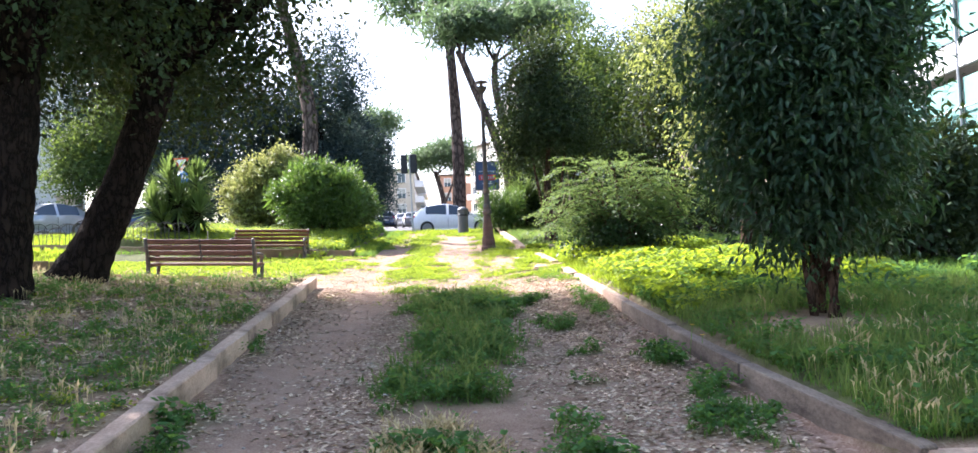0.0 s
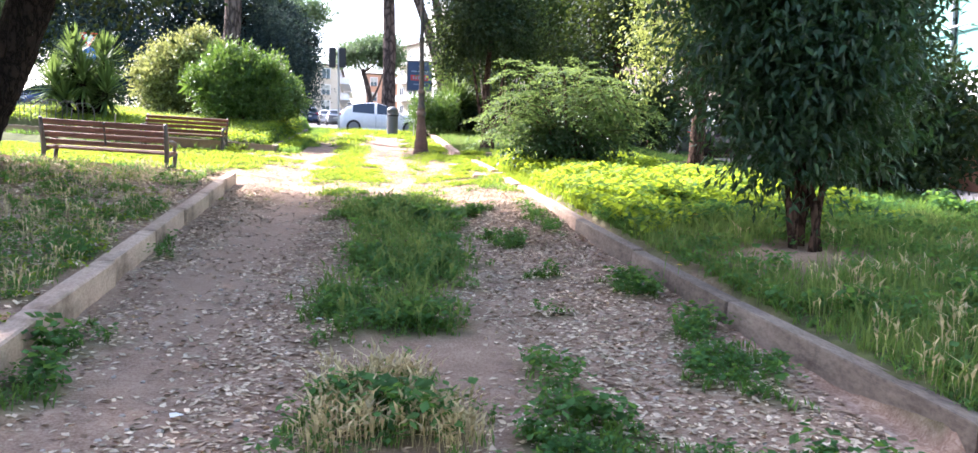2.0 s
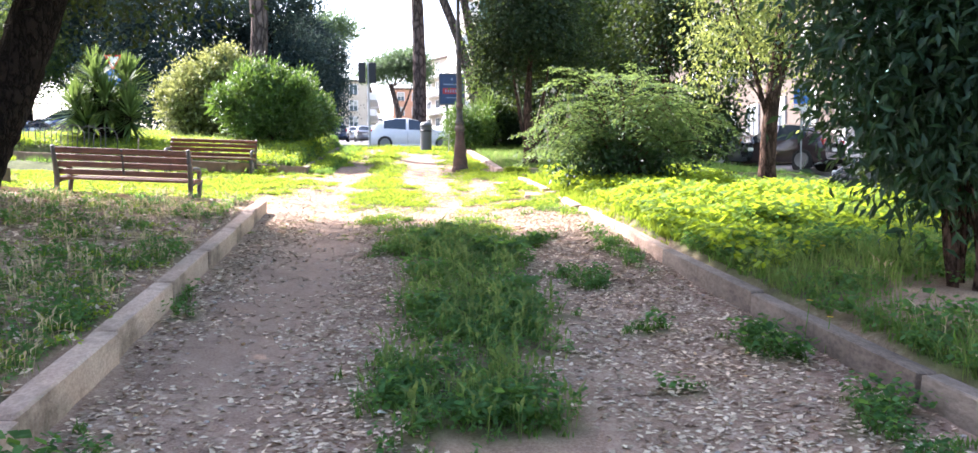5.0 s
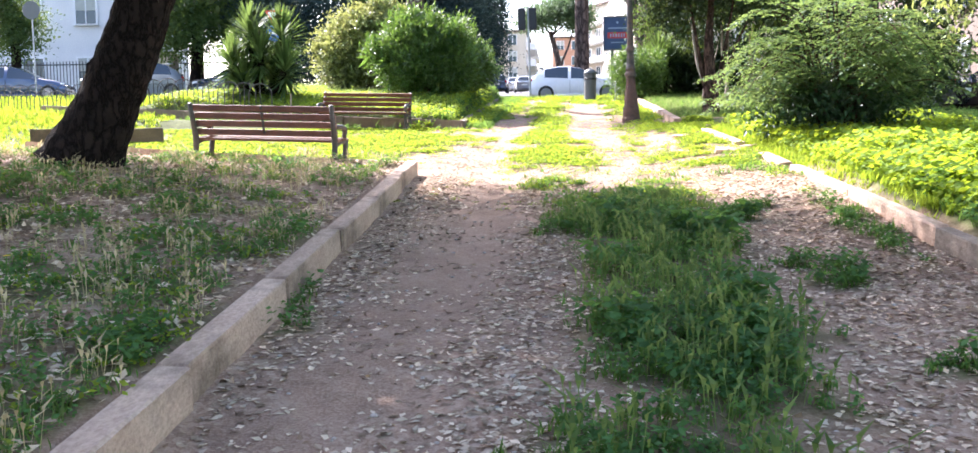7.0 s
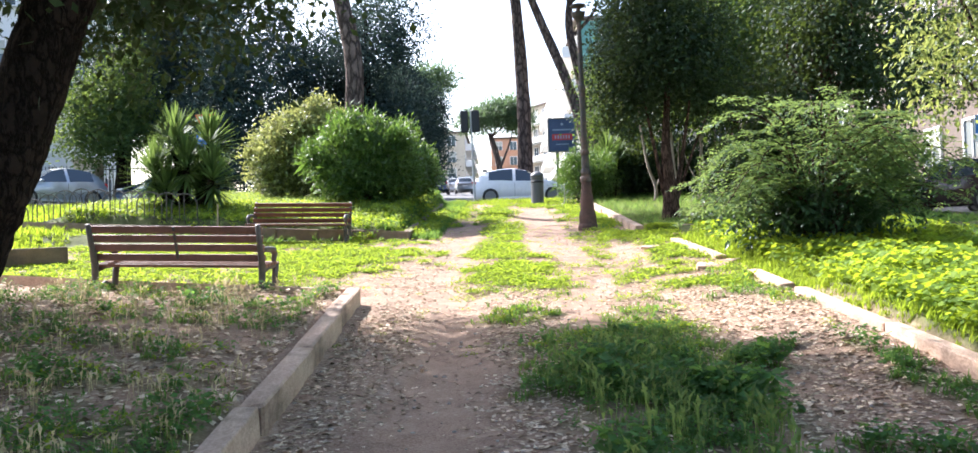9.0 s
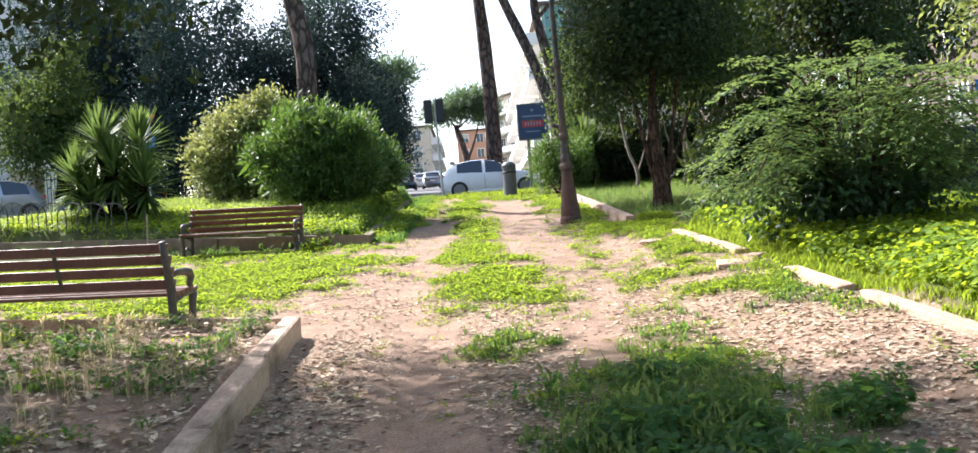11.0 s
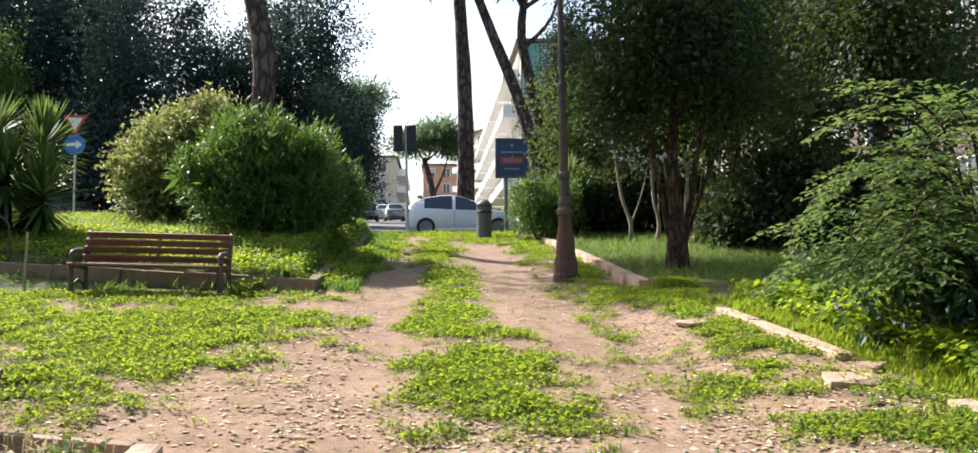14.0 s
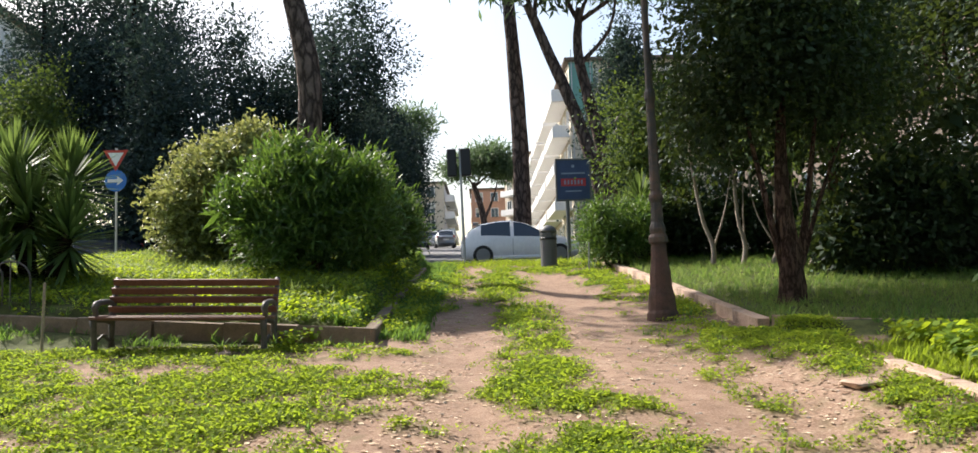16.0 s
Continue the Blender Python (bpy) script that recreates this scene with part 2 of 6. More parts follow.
M_POSTER = surface("poster_blue", (0.035, 0.06, 0.14), (0.055, 0.09, 0.2), 2.0, 0.4, 0.0, 40)
M_POSTERRED = plain("poster_red", (0.5, 0.05, 0.06), 0.4)
M_POSTERPALE = plain("poster_pale", (0.3, 0.36, 0.5), 0.4)
M_RENDER_WHITE = surface("white_render", (0.66, 0.66, 0.66), (0.78, 0.77, 0.75), 0.5, 0.9, 0.1, 20)
# base colour lowered to stand in for shade on the side-street facade
M_RENDER_TAN = surface("shaded_tan_stone", (0.105, 0.082, 0.067), (0.165, 0.13, 0.105), 0.8, 0.9, 0.15, 12)
M_RENDER_CREAM = surface("cream_render", (0.52, 0.45, 0.36), (0.64, 0.57, 0.47), 0.5, 0.9, 0.1, 14)
M_RENDER_ORANGE = surface("orange_render", (0.48, 0.26, 0.17), (0.6, 0.36, 0.25), 0.5, 0.9, 0.1, 14)
M_BRICKRED = surface("red_brick", (0.30, 0.12, 0.08), (0.42, 0.2, 0.13), 3.0, 0.9, 0.2, 30)
M_NET = plain("green_scaffold_net", (0.16, 0.36, 0.32), 0.8)
M_SHUTTER = surface("shutter", (0.36, 0.37, 0.33), (0.48, 0.49, 0.44), 3, 0.7, 0.1, 40)
M_SOFFIT = surface("soffit", (0.33, 0.28, 0.25), (0.45, 0.39, 0.35), 1.0, 0.85, 0.1, 20)
M_GATE = plain("dark_gate_paint", (0.03, 0.033, 0.035), 0.5)


# ---- mesh helpers ----
def raw(V, F):
    me = bpy.data.meshes.new("m")
    me.from_pydata(np.asarray(V, float).tolist(), [], [list(map(int, f)) for f in F])
    return me


def part(name, geo, material, parent=None, label="", smooth=False, at=None):
    """ONE mesh object, from (V, F) or a bmesh, under a thing or a part; its points are local to the thing."""
    if isinstance(geo, tuple):
        me = raw(*geo)
    elif isinstance(geo, bmesh.types.BMesh):
        me = bpy.data.meshes.new("m")
        bmesh.ops.recalc_face_normals(geo, faces=geo.faces)
        geo.to_mesh(me)
        geo.free()
    else:
        me = geo
    me.materials.append(material) if not me.materials else None
    if smooth:
        me.polygons.foreach_set("use_smooth", [True] * len(me.polygons))
    me.name = name
    ob = new(name, me)
    if at is not None:
        ob.matrix_basis = at
    if parent is not None:
        ob.parent = parent
    if label:
        ob["label"] = label
    return ob


def thing(name, m, label, category, group="", kind=""):
    ob = new(name)
    ob.empty_display_size = 0.2
    ob.matrix_basis = m
    return tagged(ob, label, category, group, kind)


def join(*geos):
    V, F, k = [], [], 0
    for v, f in geos:
        v = np.asarray(v, float)
        V.append(v)
        F += [[i + k for i in q] for q in f]
        k += len(v)
    return np.concatenate(V), F


def moved(geo, m):
    v = np.asarray(geo[0], float)
    r = np.array(m.to_3x3())
    return v @ r.T + np.array(m.translation), geo[1]


def box(cx, cy, cz, sx, sy, sz, bevel=0.0):
    """A box with chamfered edges."""
    hx, hy, hz = sx / 2, sy / 2, sz / 2
    if bevel <= 0:
        V = [(cx + a * hx, cy + b * hy, cz + c * hz) for a in (-1, 1) for b in (-1, 1) for c in (-1, 1)]
        return np.array(V), [(0, 1, 3, 2), (4, 6, 7, 5), (0, 4, 5, 1), (2, 3, 7, 6), (0, 2, 6, 4), (1, 5, 7, 3)]
    bm = bmesh.new()
    bmesh.ops.create_cube(bm, size=1)
    bmesh.ops.scale(bm, vec=(sx, sy, sz), verts=bm.verts)
    bmesh.ops.bevel(bm, geom=bm.edges[:], offset=bevel, segments=1, affect="EDGES")
    V = np.array([v.co for v in bm.verts]) + (cx, cy, cz)
    F = [tuple(v.index for v in f.verts) for f in bm.faces]
    bm.free()
    return V, F


def tube(pts, radii, sides=8, cap=True, rough=0.0, seed=0):
    """A tube along points, tapering; rough: uneven sides."""
    rng = np.random.RandomState(seed)
    pts = np.asarray(pts, float)
    V, F = [], []
    prev = None
    for i, p in enumerate(pts):
        d = pts[min(i + 1, len(pts) - 1)] - pts[max(i - 1, 0)]
        d = d / (np.linalg.norm(d) + 1e-9)
        ref = np.array([1.0, 0, 0]) if prev is None else prev
        if abs(ref @ d) > 0.9 and prev is None:
            ref = np.array([0, 1.0, 0])
        a = ref - (ref @ d) * d
        a /= np.linalg.norm(a)
        b = np.cross(d, a)
        prev = a
        for k in range(sides):
            th = 2 * math.pi * k / sides
            r = radii[i] * (1 + (rng.uniform(-rough, rough) if rough else 0))
            V.append(p + r * (math.cos(th) * a + math.sin(th) * b))
    for i in range(len(pts) - 1):
        for k in range(sides):
            k2 = (k + 1) % sides
            F.append((i * sides + k, i * sides + k2, (i + 1) * sides + k2, (i + 1) * sides + k))
    if cap:
        F.append(tuple(range(sides))[::-1])
        F.append(tuple((len(pts) - 1) * sides + k for k in range(sides)))
    return np.array(V), F


def lathe(profile, sides=16):
    return tube([(0, 0, z) for r, z in profile], [r for r, z in profile], sides)


def curve_pts(ctrl, n):
    """A smooth line through control points."""
    c = np.asarray(ctrl, float)
    c = np.vstack([2 * c[0] - c[1], c, 2 * c[-1] - c[-2]])
    out = []
    segs = len(c) - 3
    for s in np.linspace(0, segs - 1e-6, n):
        i = int(s)
        u = s - i
        p0, p1, p2, p3 = c[i:i + 4]
        out.append(0.5 * (2 * p1 + (p2 - p0) * u + (2 * p0 - 5 * p1 + 4 * p2 - p3) * u * u + (3 * p1 - p0 - 3 * p2 + p3) * u ** 3))
    return np.array(out)


def scatter(tv, tf, pos, rot, scale):
    """One mesh of many copies of a small template."""
    tv = np.asarray(tv, float)
    n, k = len(pos), len(tv)
    V = np.einsum("nij,kj->nki", rot, tv) * np.asarray(scale).reshape(n, 1, -1) + pos[:, None, :]
    off = (np.arange(n) * k)[:, None]
    F = []
    for size in sorted({len(f) for f in tf}):
        fs = np.array([f for f in tf if len(f) == size])
        F += (fs[None] + off[:, :, None]).reshape(-1, size).tolist()
    me = bpy.data.meshes.new("m")
    me.from_pydata(V.reshape(-1, 3).tolist(), [], F)
    return me


def basis(ahead, up):
    """Rotations whose y axis lies along ahead and whose z axis is nearest to up."""
    y = ahead / (np.linalg.norm(ahead, axis=1, keepdims=True) + 1e-9)
    x = np.cross(y, up)
    x /= np.linalg.norm(x, axis=1, keepdims=True) + 1e-9
    z = np.cross(x, y)
    return np.stack([x, y, z], 2)


def yaw_rot(a):
    c, s, o = np.cos(a), np.sin(a), np.zeros_like(a)
    return np.stack([np.stack([c, -s, o], 1), np.stack([s, c, o], 1), np.stack([o, o, o + 1], 1)], 1)


LEAF_V = [(0, 0, 0), (-0.24, 0.45, 0.06), (0, 0.5, 0), (0.24, 0.45, 0.06), (0, 1, -0.08)]
LEAF_F = [(0, 2, 1), (0, 3, 2), (1, 2, 4), (2, 3, 4)]
LANCE_V = [(0, 0, 0), (-0.17, 0.4, 0.05), (0, 0.45, 0), (0.17, 0.4, 0.05), (0, 1, -0.12)]
NARROW_V = [(0, 0, 0), (-0.1, 0.45, 0.03), (0.1, 0.45, 0.03), (0, 1, -0.1)]
NARROW_F = [(0, 2, 1), (1, 2, 3)]
CARD_V = [(0, 0, 0), (-0.28, 0.5, 0.05), (0.28, 0.5, 0.05), (0, 1, 0)]
CARD_F = [(0, 2, 1), (1, 2, 3)]


def crown(rng, lobes, clumps, per, size, spread=0.28, shell=0.5, droop=0.3, template=(CARD_V, CARD_F), tilt=0.8, hole=0.0, inner=0.3):
    """Leaves in tufts through a crown made of overlapping lobes (centre, radii), uneven, with gaps."""
    tot = sum(l[1][0] * l[1][1] + l[1][0] * l[1][2] for l in lobes)
    P, A = [], []
    for c, r in lobes:
        n = max(8, int(clumps * (r[0] * r[1] + r[0] * r[2]) / tot))
        d = rng.normal(size=(n, 3))
        d /= np.linalg.norm(d, axis=1, keepdims=True)
        bump = np.array([noise.noise(Vector(v * 2.2) + Vector(c)) for v in d])
        k = (shell + (1 - shell) * rng.uniform(size=n) ** 0.6) * (1 + 0.28 * bump)
        if hole:
            keep = np.array([noise.noise(Vector(v * 3.1) + Vector(c) * 1.7) for v in d]) > -0.5 + hole
            d, k = d[keep], k[keep]
        P.append(np.asarray(c) + d * k[:, None] * np.asarray(r))
        A.append(d)
    P, A = np.concatenate(P), np.concatenate(A)
    pos = np.repeat(P, per, 0)
    out = np.repeat(A, per, 0)
    n = len(pos)
    ahead = out * 0.7 + rng.normal(size=(n, 3)) * tilt + (0, 0, -droop)
    pos = pos + rng.normal(size=(n, 3)) * spread
    up = rng.normal(size=(n, 3)) * 0.6 + (0, 0, 1.0) + out * 0.3
    sizes = size * rng.uniform(0.65, 1.25, n)
    if inner:
        w = np.array([l[1][0] * l[1][1] * l[1][2] for l in lobes])
        pick = rng.choice(len(lobes), int(len(P) * inner) * 3, p=w / w.sum())
        d = rng.normal(size=(len(pick), 3))
        d /= np.linalg.norm(d, axis=1, keepdims=True)
        c, r = np.array([l[0] for l in lobes], float), np.array([l[1] for l in lobes], float)
        pos = np.concatenate([pos, c[pick] + d * r[pick] * rng.uniform(0.1, 0.62, (len(pick), 1))])
        ahead = np.concatenate([ahead, rng.normal(size=(len(pick), 3))])
        up = np.concatenate([up, rng.normal(size=(len(pick), 3))])
        sizes = np.concatenate([sizes, size * rng.uniform(1.6, 2.8, len(pick))])
    return scatter(template[0], template[1], pos, basis(ahead, up), sizes)


# ---- the lie of the land ----
def sm(a, b, v):
    t = np.clip((v - a) / (b - a), 0, 1)
    return t * t * (3 - 2 * t)


def kerb_l(y):
    return -1.72 - 0.043 * (y - 7.7)


def kerb_r(y):
    return 2.5 - 0.025 * (y - 8)


def land(x, y):
    """Height of the ground: it climbs along the walk, flattens at the street; the planted beds stand above the path."""
    x, y = np.asarray(x, float), np.asarray(y, float)
    yy = np.clip(y, -30, 400)
    z = 0.30 + 0.1025 * np.minimum(yy, 37) + 0.025 * np.clip(yy - 37, 0, 7) + 0.0897 * np.clip(yy - 44, 0, 16) + 0.07 * np.clip(yy - 60, 0, 67) - 0.08 * np.minimum(yy + 5, 0)
    z = z + 0.035 * np.clip(-2.6 - x, 0, 16) * (1 - 0.8 * sm(16.5, 19, y) * sm(23.6, 22.9, y) * sm(12, 9, -x)) * (1 - 0.45 * sm(23, 31, y))
    z = z - 0.6 * sm(8.2, 10.2, x)
    lx = -x - 1.72 - 0.043 * (y - 7.7)
    left_bed = sm(0.06, 0.16, lx) * sm(15.45, 15.35, y)
    z = z + left_bed * (0.17 + 0.06 * np.clip(-2.2 - x, 0, 3.5) * (1 - 0.8 * sm(12.8, 15.2, y)))
    bush_bed = sm(2.5, 2.7, -x) * sm(22.95, 23.1, y - 0.22 * np.clip(-2.4 - x, 0, 9)) * sm(37, 35, y) * sm(11.5, 9.5, -x)
    z = z + bush_bed * (0.18 + 0.28 * sm(23, 26, y))
    right_bed = sm(0.05, 0.15, x - 2.5 + 0.025 * (y - 8)) * sm(4.75, 4.9, y) * sm(15.2, 14.2, y)
    z = z + right_bed * 0.14 + sm(2.5, 3.6, x) * sm(5, 7, y) * sm(21.5, 19, y) * 0.1 * sm(9, 7.5, x)
    far_bed = sm(2.1, 2.25, x) * sm(22.3, 22.5, y + 0.52 * np.clip(x - 2.05, 0, 8)) * sm(38, 36, y) * sm(9, 7.5, x)
    z = z + far_bed * 0.11
    path = sm(2.6, 2.0, np.abs(x - 0.2)) * sm(40, 34, y)
    rut = np.exp(-((x + 0.95 + 0.02 * (y - 10)) / 0.5) ** 2) + np.exp(-((x - 1.45 + 0.055 * np.clip(y - 10, 0, 20)) / 0.5) ** 2)
    z = z + 0.1 * sm(1.1, 2.2, x) * sm(9.5, 13.5, y) * sm(24, 21, y) * sm(9, 7, x)
    return z - path * rut * 0.045


def nz(x, y, s, o=0.0):
    return noise.noise(Vector((x * s + o, y * s - o, o)))


# grass islands on the path: centre, radii
ISLANDS = [(0.25, 7.3, 0.6, 0.9), (0.42, 9.2, 0.6, 1.5), (0.4, 12.0, 0.75, 1.8), (0.5, 13.4, 0.65, 0.6), (0.2, 5.3, 0.42, 0.5),
           (1.12, 5.5, 0.2, 0.7), (-0.45, 14.6, 0.35, 0.6), (-0.35, 17.6, 0.65, 1.8), (-0.65, 20.6, 0.45, 1.5), (-0.55, 24.6, 0.34, 2.8),
           (-0.75, 30.5, 0.5, 4.5), (0.9, 14.9, 0.45, 0.45), (-3.6, 19.8, 1.6, 1.9), (-6.2, 19.7, 2.4, 2.5), (-3.8, 17.3, 1.4, 0.8),
           (1.95, 21.8, 0.5, 1.5), (2.05, 18.6, 0.42, 1.8), (1.75, 26.5, 0.3, 2.8), (2.2, 15.4, 0.25, 1.2), (1.35, 31.5, 0.4, 4.0),
           (-1.9, 31.0, 0.45, 4.5), (2.2, 8.2, 0.16, 0.5), (2.1, 6.1, 0.28, 0.4), (1.5, 10.4, 0.28, 0.3), (-1.5, 6.4, 0.16, 0.4), (-1.75, 9.3, 0.08, 0.6),
           (1.7, 8.6, 0.2, 0.22), (1.4, 7.4, 0.13, 0.2), (2.1, 11.5, 0.16, 1.1), (1.3, 12.7, 0.35, 0.3), (-6.0, 22.4, 3.0, 0.8), (1.05, 16.5, 0.25, 0.3), (-3.4, 22.6, 1.0, 0.35), (0.6, 34.4, 0.6, 1.2), (0.2, 37.5, 1.8, 1.0),
           (1.02, 4.78, 0.32, 0.30), (1.54, 4.54, 0.14, 0.22), (2.10, 4.51, 0.35, 0.22), (-1.49, 5.43, 0.16, 0.50), (2.24, 6.75, 0.20, 0.45), (2.31, 5.81, 0.16, 0.50)]


def cover(x, y):
    """How green the ground is, 0 to 1."""
    n = nz(x, y, 1.3, 3.1) * 0.55 + nz(x, y, 3.7, 7.7) * 0.55 + nz(x, y, 8.0, 1.7) * 0.35
    if x < kerb_l(y) - 0.2 and y < 15.4:
        return max(0.0, min(1.0, 0.15 + 1.35 * n + 0.2 * (x < -7) + 0.28 * float(sm(12.5, 8.5, y))))
    if x > kerb_r(y) + 0.12 and y > 4.9 and (y < 14.6 or x > 2.9) and y < 21.8:
        bare = math.exp(-(((x - 3.7) / 1.1) ** 2 + ((y - 8.3) / 0.95) ** 2))
        return max(0.0, min(1.0, 1.0 - 1.2 * bare + 0.3 * n))
    if (x < -2.5 and y > 22.9) or (x > 2.15 and y > 21.8) or abs(x) > 9 or y > 38:
        return 1.0
    best = 0.0
    if y > 13.5:
        n += (0.5 * nz(x, y, 6.5, 2.2) + 0.55 * nz(x, y, 15.0, 9.2)) * float(sm(13.5, 15.0, y))
    x, y = x + 0.22 * nz(x, y, 1.7, 21.0) + 0.1 * nz(x, y, 4.1, 8.0), y + 0.45 * nz(x, y, 1.5, 33.0)
    for cx, cy, rx, ry in ISLANDS:
        d = ((x - cx) / rx) ** 2 + ((y - cy) / ry) ** 2
        if d < 2.5:
            best = max(best, (1.1 if y < 14 else 0.72) - (0.8 if y < 14 else 0.5) * d + n * (1.0 + 0.2 * (y > 14)))
    if y > 14.2 and x > 0.75:
        best = max(best, 0.12 + 0.75 * nz(x, y, 1.2, 14.0) + n * 0.9)
    return max(0.0, min(1.0, best))


def litter_at(x, y):
    n = nz(x, y, 0.8, 11.0) * 0.8 + nz(x, y, 2.6, 5.0) * 0.4
    if x < kerb_l(y) and y < 15.5:
        return max(0.0, min(1.0, 0.75 + n))
    edge = math.exp(-((x - 1.9) / 0.9) ** 2) + math.exp(-((x + 0.35) / 0.35) ** 2) + 0.7 * math.exp(-((x + 1.6) / 0.3) ** 2) + 0.12
    return max(0.0, min(1.0, edge * (1.1 if y < 17 else 0.6) + n * 0.8))


def axis_steps(parts):
    out = [parts[0][0]]
    for a, b, step in parts:
        out += list(np.linspace(a, b, max(2, int(round((b - a) / step)) + 1))[1:])
    return np.array(out)


def build_ground():
    xs = axis_steps([(-260, -60, 50), (-60, -20, 5), (-20, -9, 0.5), (-9, 5.5, 0.09), (5.5, 10.5, 0.2), (10.5, 24, 1.0), (24, 60, 6), (60, 260, 50)])
    ys = axis_steps([(-120, -20, 20), (-20, 2, 1.0), (2, 18, 0.09), (18, 26, 0.13), (26, 40, 0.25), (40, 60, 1), (60, 140, 4), (140, 420, 40)])
    X, Y = np.meshgrid(xs, ys)
    Z = land(X, Y)
    C, T = np.zeros(X.shape), np.zeros(X.shape)
    near = (np.abs(X) < 10.6) & (Y > 1.5) & (Y < 40.5)
    for j, i in zip(*np.nonzero(near)):
        x, y = X[j, i], Y[j, i]
        c = cover(x, y)
        C[j, i], T[j, i] = c, litter_at(x, y)
        Z[j, i] += 0.02 * nz(x, y, 2.3) + 0.012 * nz(x, y, 7.0, 4.0) + 0.02 * c
    C[~near] = 1.0
    nx, ny = len(xs), len(ys)
    idx = np.arange(nx * ny).reshape(ny, nx)
    F = np.stack([idx[:-1, :-1], idx[:-1, 1:], idx[1:, 1:], idx[1:, :-1]], -1).reshape(-1, 4)
    me = bpy.data.meshes.new("ground")
    me.from_pydata(np.stack([X, Y, Z], -1).reshape(-1, 3).tolist(), [], F.tolist())
    me.polygons.foreach_set("use_smooth", [True] * len(me.polygons))
    for nm, arr in (("green", C), ("litter", T)):
        me.attributes.new(nm, "FLOAT", "POINT").data.foreach_set("value", arr.reshape(-1))
    me.materials.append(M_EARTH)
    tagged(new("ground", me), "trodden brown earth path climbing between weedy beds strewn with dry leaves", "ground", kind="structure")


build_ground()


def road(name, pts, width, mat, lift, label):
    """A strip that follows the land."""
    line = curve_pts([(*p, 0) for p in pts], 80)[:, :2]
    V, F = [], []
    for i, p in enumerate(line):
        d = line[min(i + 1, 79)] - line[max(i - 1, 0)]
        d /= np.linalg.norm(d)
        n = np.array([-d[1], d[0]])
        for k in range(9):
            q = p + n * width * (k / 8 - 0.5)
            V.append((*q, float(land(*q)) + lift))
    for i in range(79):
        for k in range(8):
            F.append((i * 9 + k, i * 9 + k + 9, i * 9 + k + 10, i * 9 + k + 1))
    return tagged(part(name, (np.array(V), F), mat, smooth=True), label, name, kind="structure")


road("road", [(-70, 38), (-40, 40.5), (-15, 42.5), (0, 43.5), (18, 44)], 7.5, M_ASPHALT, 0.05, "grey asphalt street crossing beyond the park")
road("road", [(-2.5, 44), (-3.5, 60), (-4.2, 90), (-0.5, 140)], 9.0, M_ASPHALT, 0.07, "grey asphalt street climbing away between buildings")
road("road", [(13.5, -20), (13.5, 10), (13.5, 30), (14, 46)], 6.0, M_ASPHALT, 0.05, "pale asphalt side street with parked cars")


# ---- kerbs: separate stones ----
def kerb_stone_mesh(length, width, height, seed):
    rng = np.random.RandomState(seed)
    bm = bmesh.new()
    bmesh.ops.create_cube(bm, size=1)
    bmesh.ops.scale(bm, vec=(width, length - 0.006, height), verts=bm.verts)
    bmesh.ops.bevel(bm, geom=bm.edges[:], offset=0.012, segments=1, affect="EDGES")
    for v in bm.verts:
        v.co += Vector(rng.uniform(-0.006, 0.006, 3))
    me = bpy.data.meshes.new("kerb_stone")
    bm.to_mesh(me)
    bm.free()
    return me


KERB_MESHES = [kerb_stone_mesh(1.0, 0.16, 0.42, k) for k in range(4)]


def kerb(label, line, rise, mat=M_KERB, width=1.0, gaps=(), seed=1, stone=1.0):
    """A row of stones along a line; rise: how far the top stands above the path."""
    rng = np.random.RandomState(seed)
    root = thing("kerb", pose(0, 0, 0), label, "kerb", kind="structure")
    for (ax, ay), (bx, by) in zip(line, line[1:]):
        total = math.hypot(bx - ax, by - ay)
        n = max(1, round(total / stone))
        for i in range(n):
            u = (i + 0.5) / n
            x, y = ax + (bx - ax) * u, ay + (by - ay) * u
            if any(abs(y - g) < 0.4 for g in gaps):
                continue
            top = 0.30 + 0.1025 * y + 0.035 * max(0, -2.6 - x) + rise
            me = KERB_MESHES[rng.randint(4)]
            ob = new("kerb_stone", me)
            if not me.materials:
                me.materials.append(M_KERB)
            if mat is not M_KERB:
                ob.material_slots[0].link = "OBJECT"
                ob.material_slots[0].material = mat
            yaw = math.degrees(math.atan2(-(bx - ax), by - ay))
            pitch = math.degrees(math.atan(0.1025 * (by - ay) / total + 0.035 * (-(bx - ax) / total if x < -2.6 else 0)))
            ob.matrix_basis = pose(x + rng.uniform(-0.012, 0.012), y, top - 0.21 + rng.uniform(-0.008, 0.005), pitch + rng.uniform(-0.35, 0.35), rng.uniform(-1.5, 1.5), yaw + rng.uniform(-0.8, 0.8)) @ Matrix.Diagonal((width, total / n, 1, 1))
            ob.parent = root
    return root


kerb("worn pale stone kerb edging the leaf-strewn bed", [(-1.57, 2.2), (-1.87, 9.5), (-2.13, 15.5)], 0.18, width=0.88, seed=2, stone=1.4)
kerb("low worn stone kerb behind the bench", [(-2.2, 15.52), (-5.2, 16.15), (-8.2, 17.0)], 0.17, width=0.36, seed=3, stone=1.5)
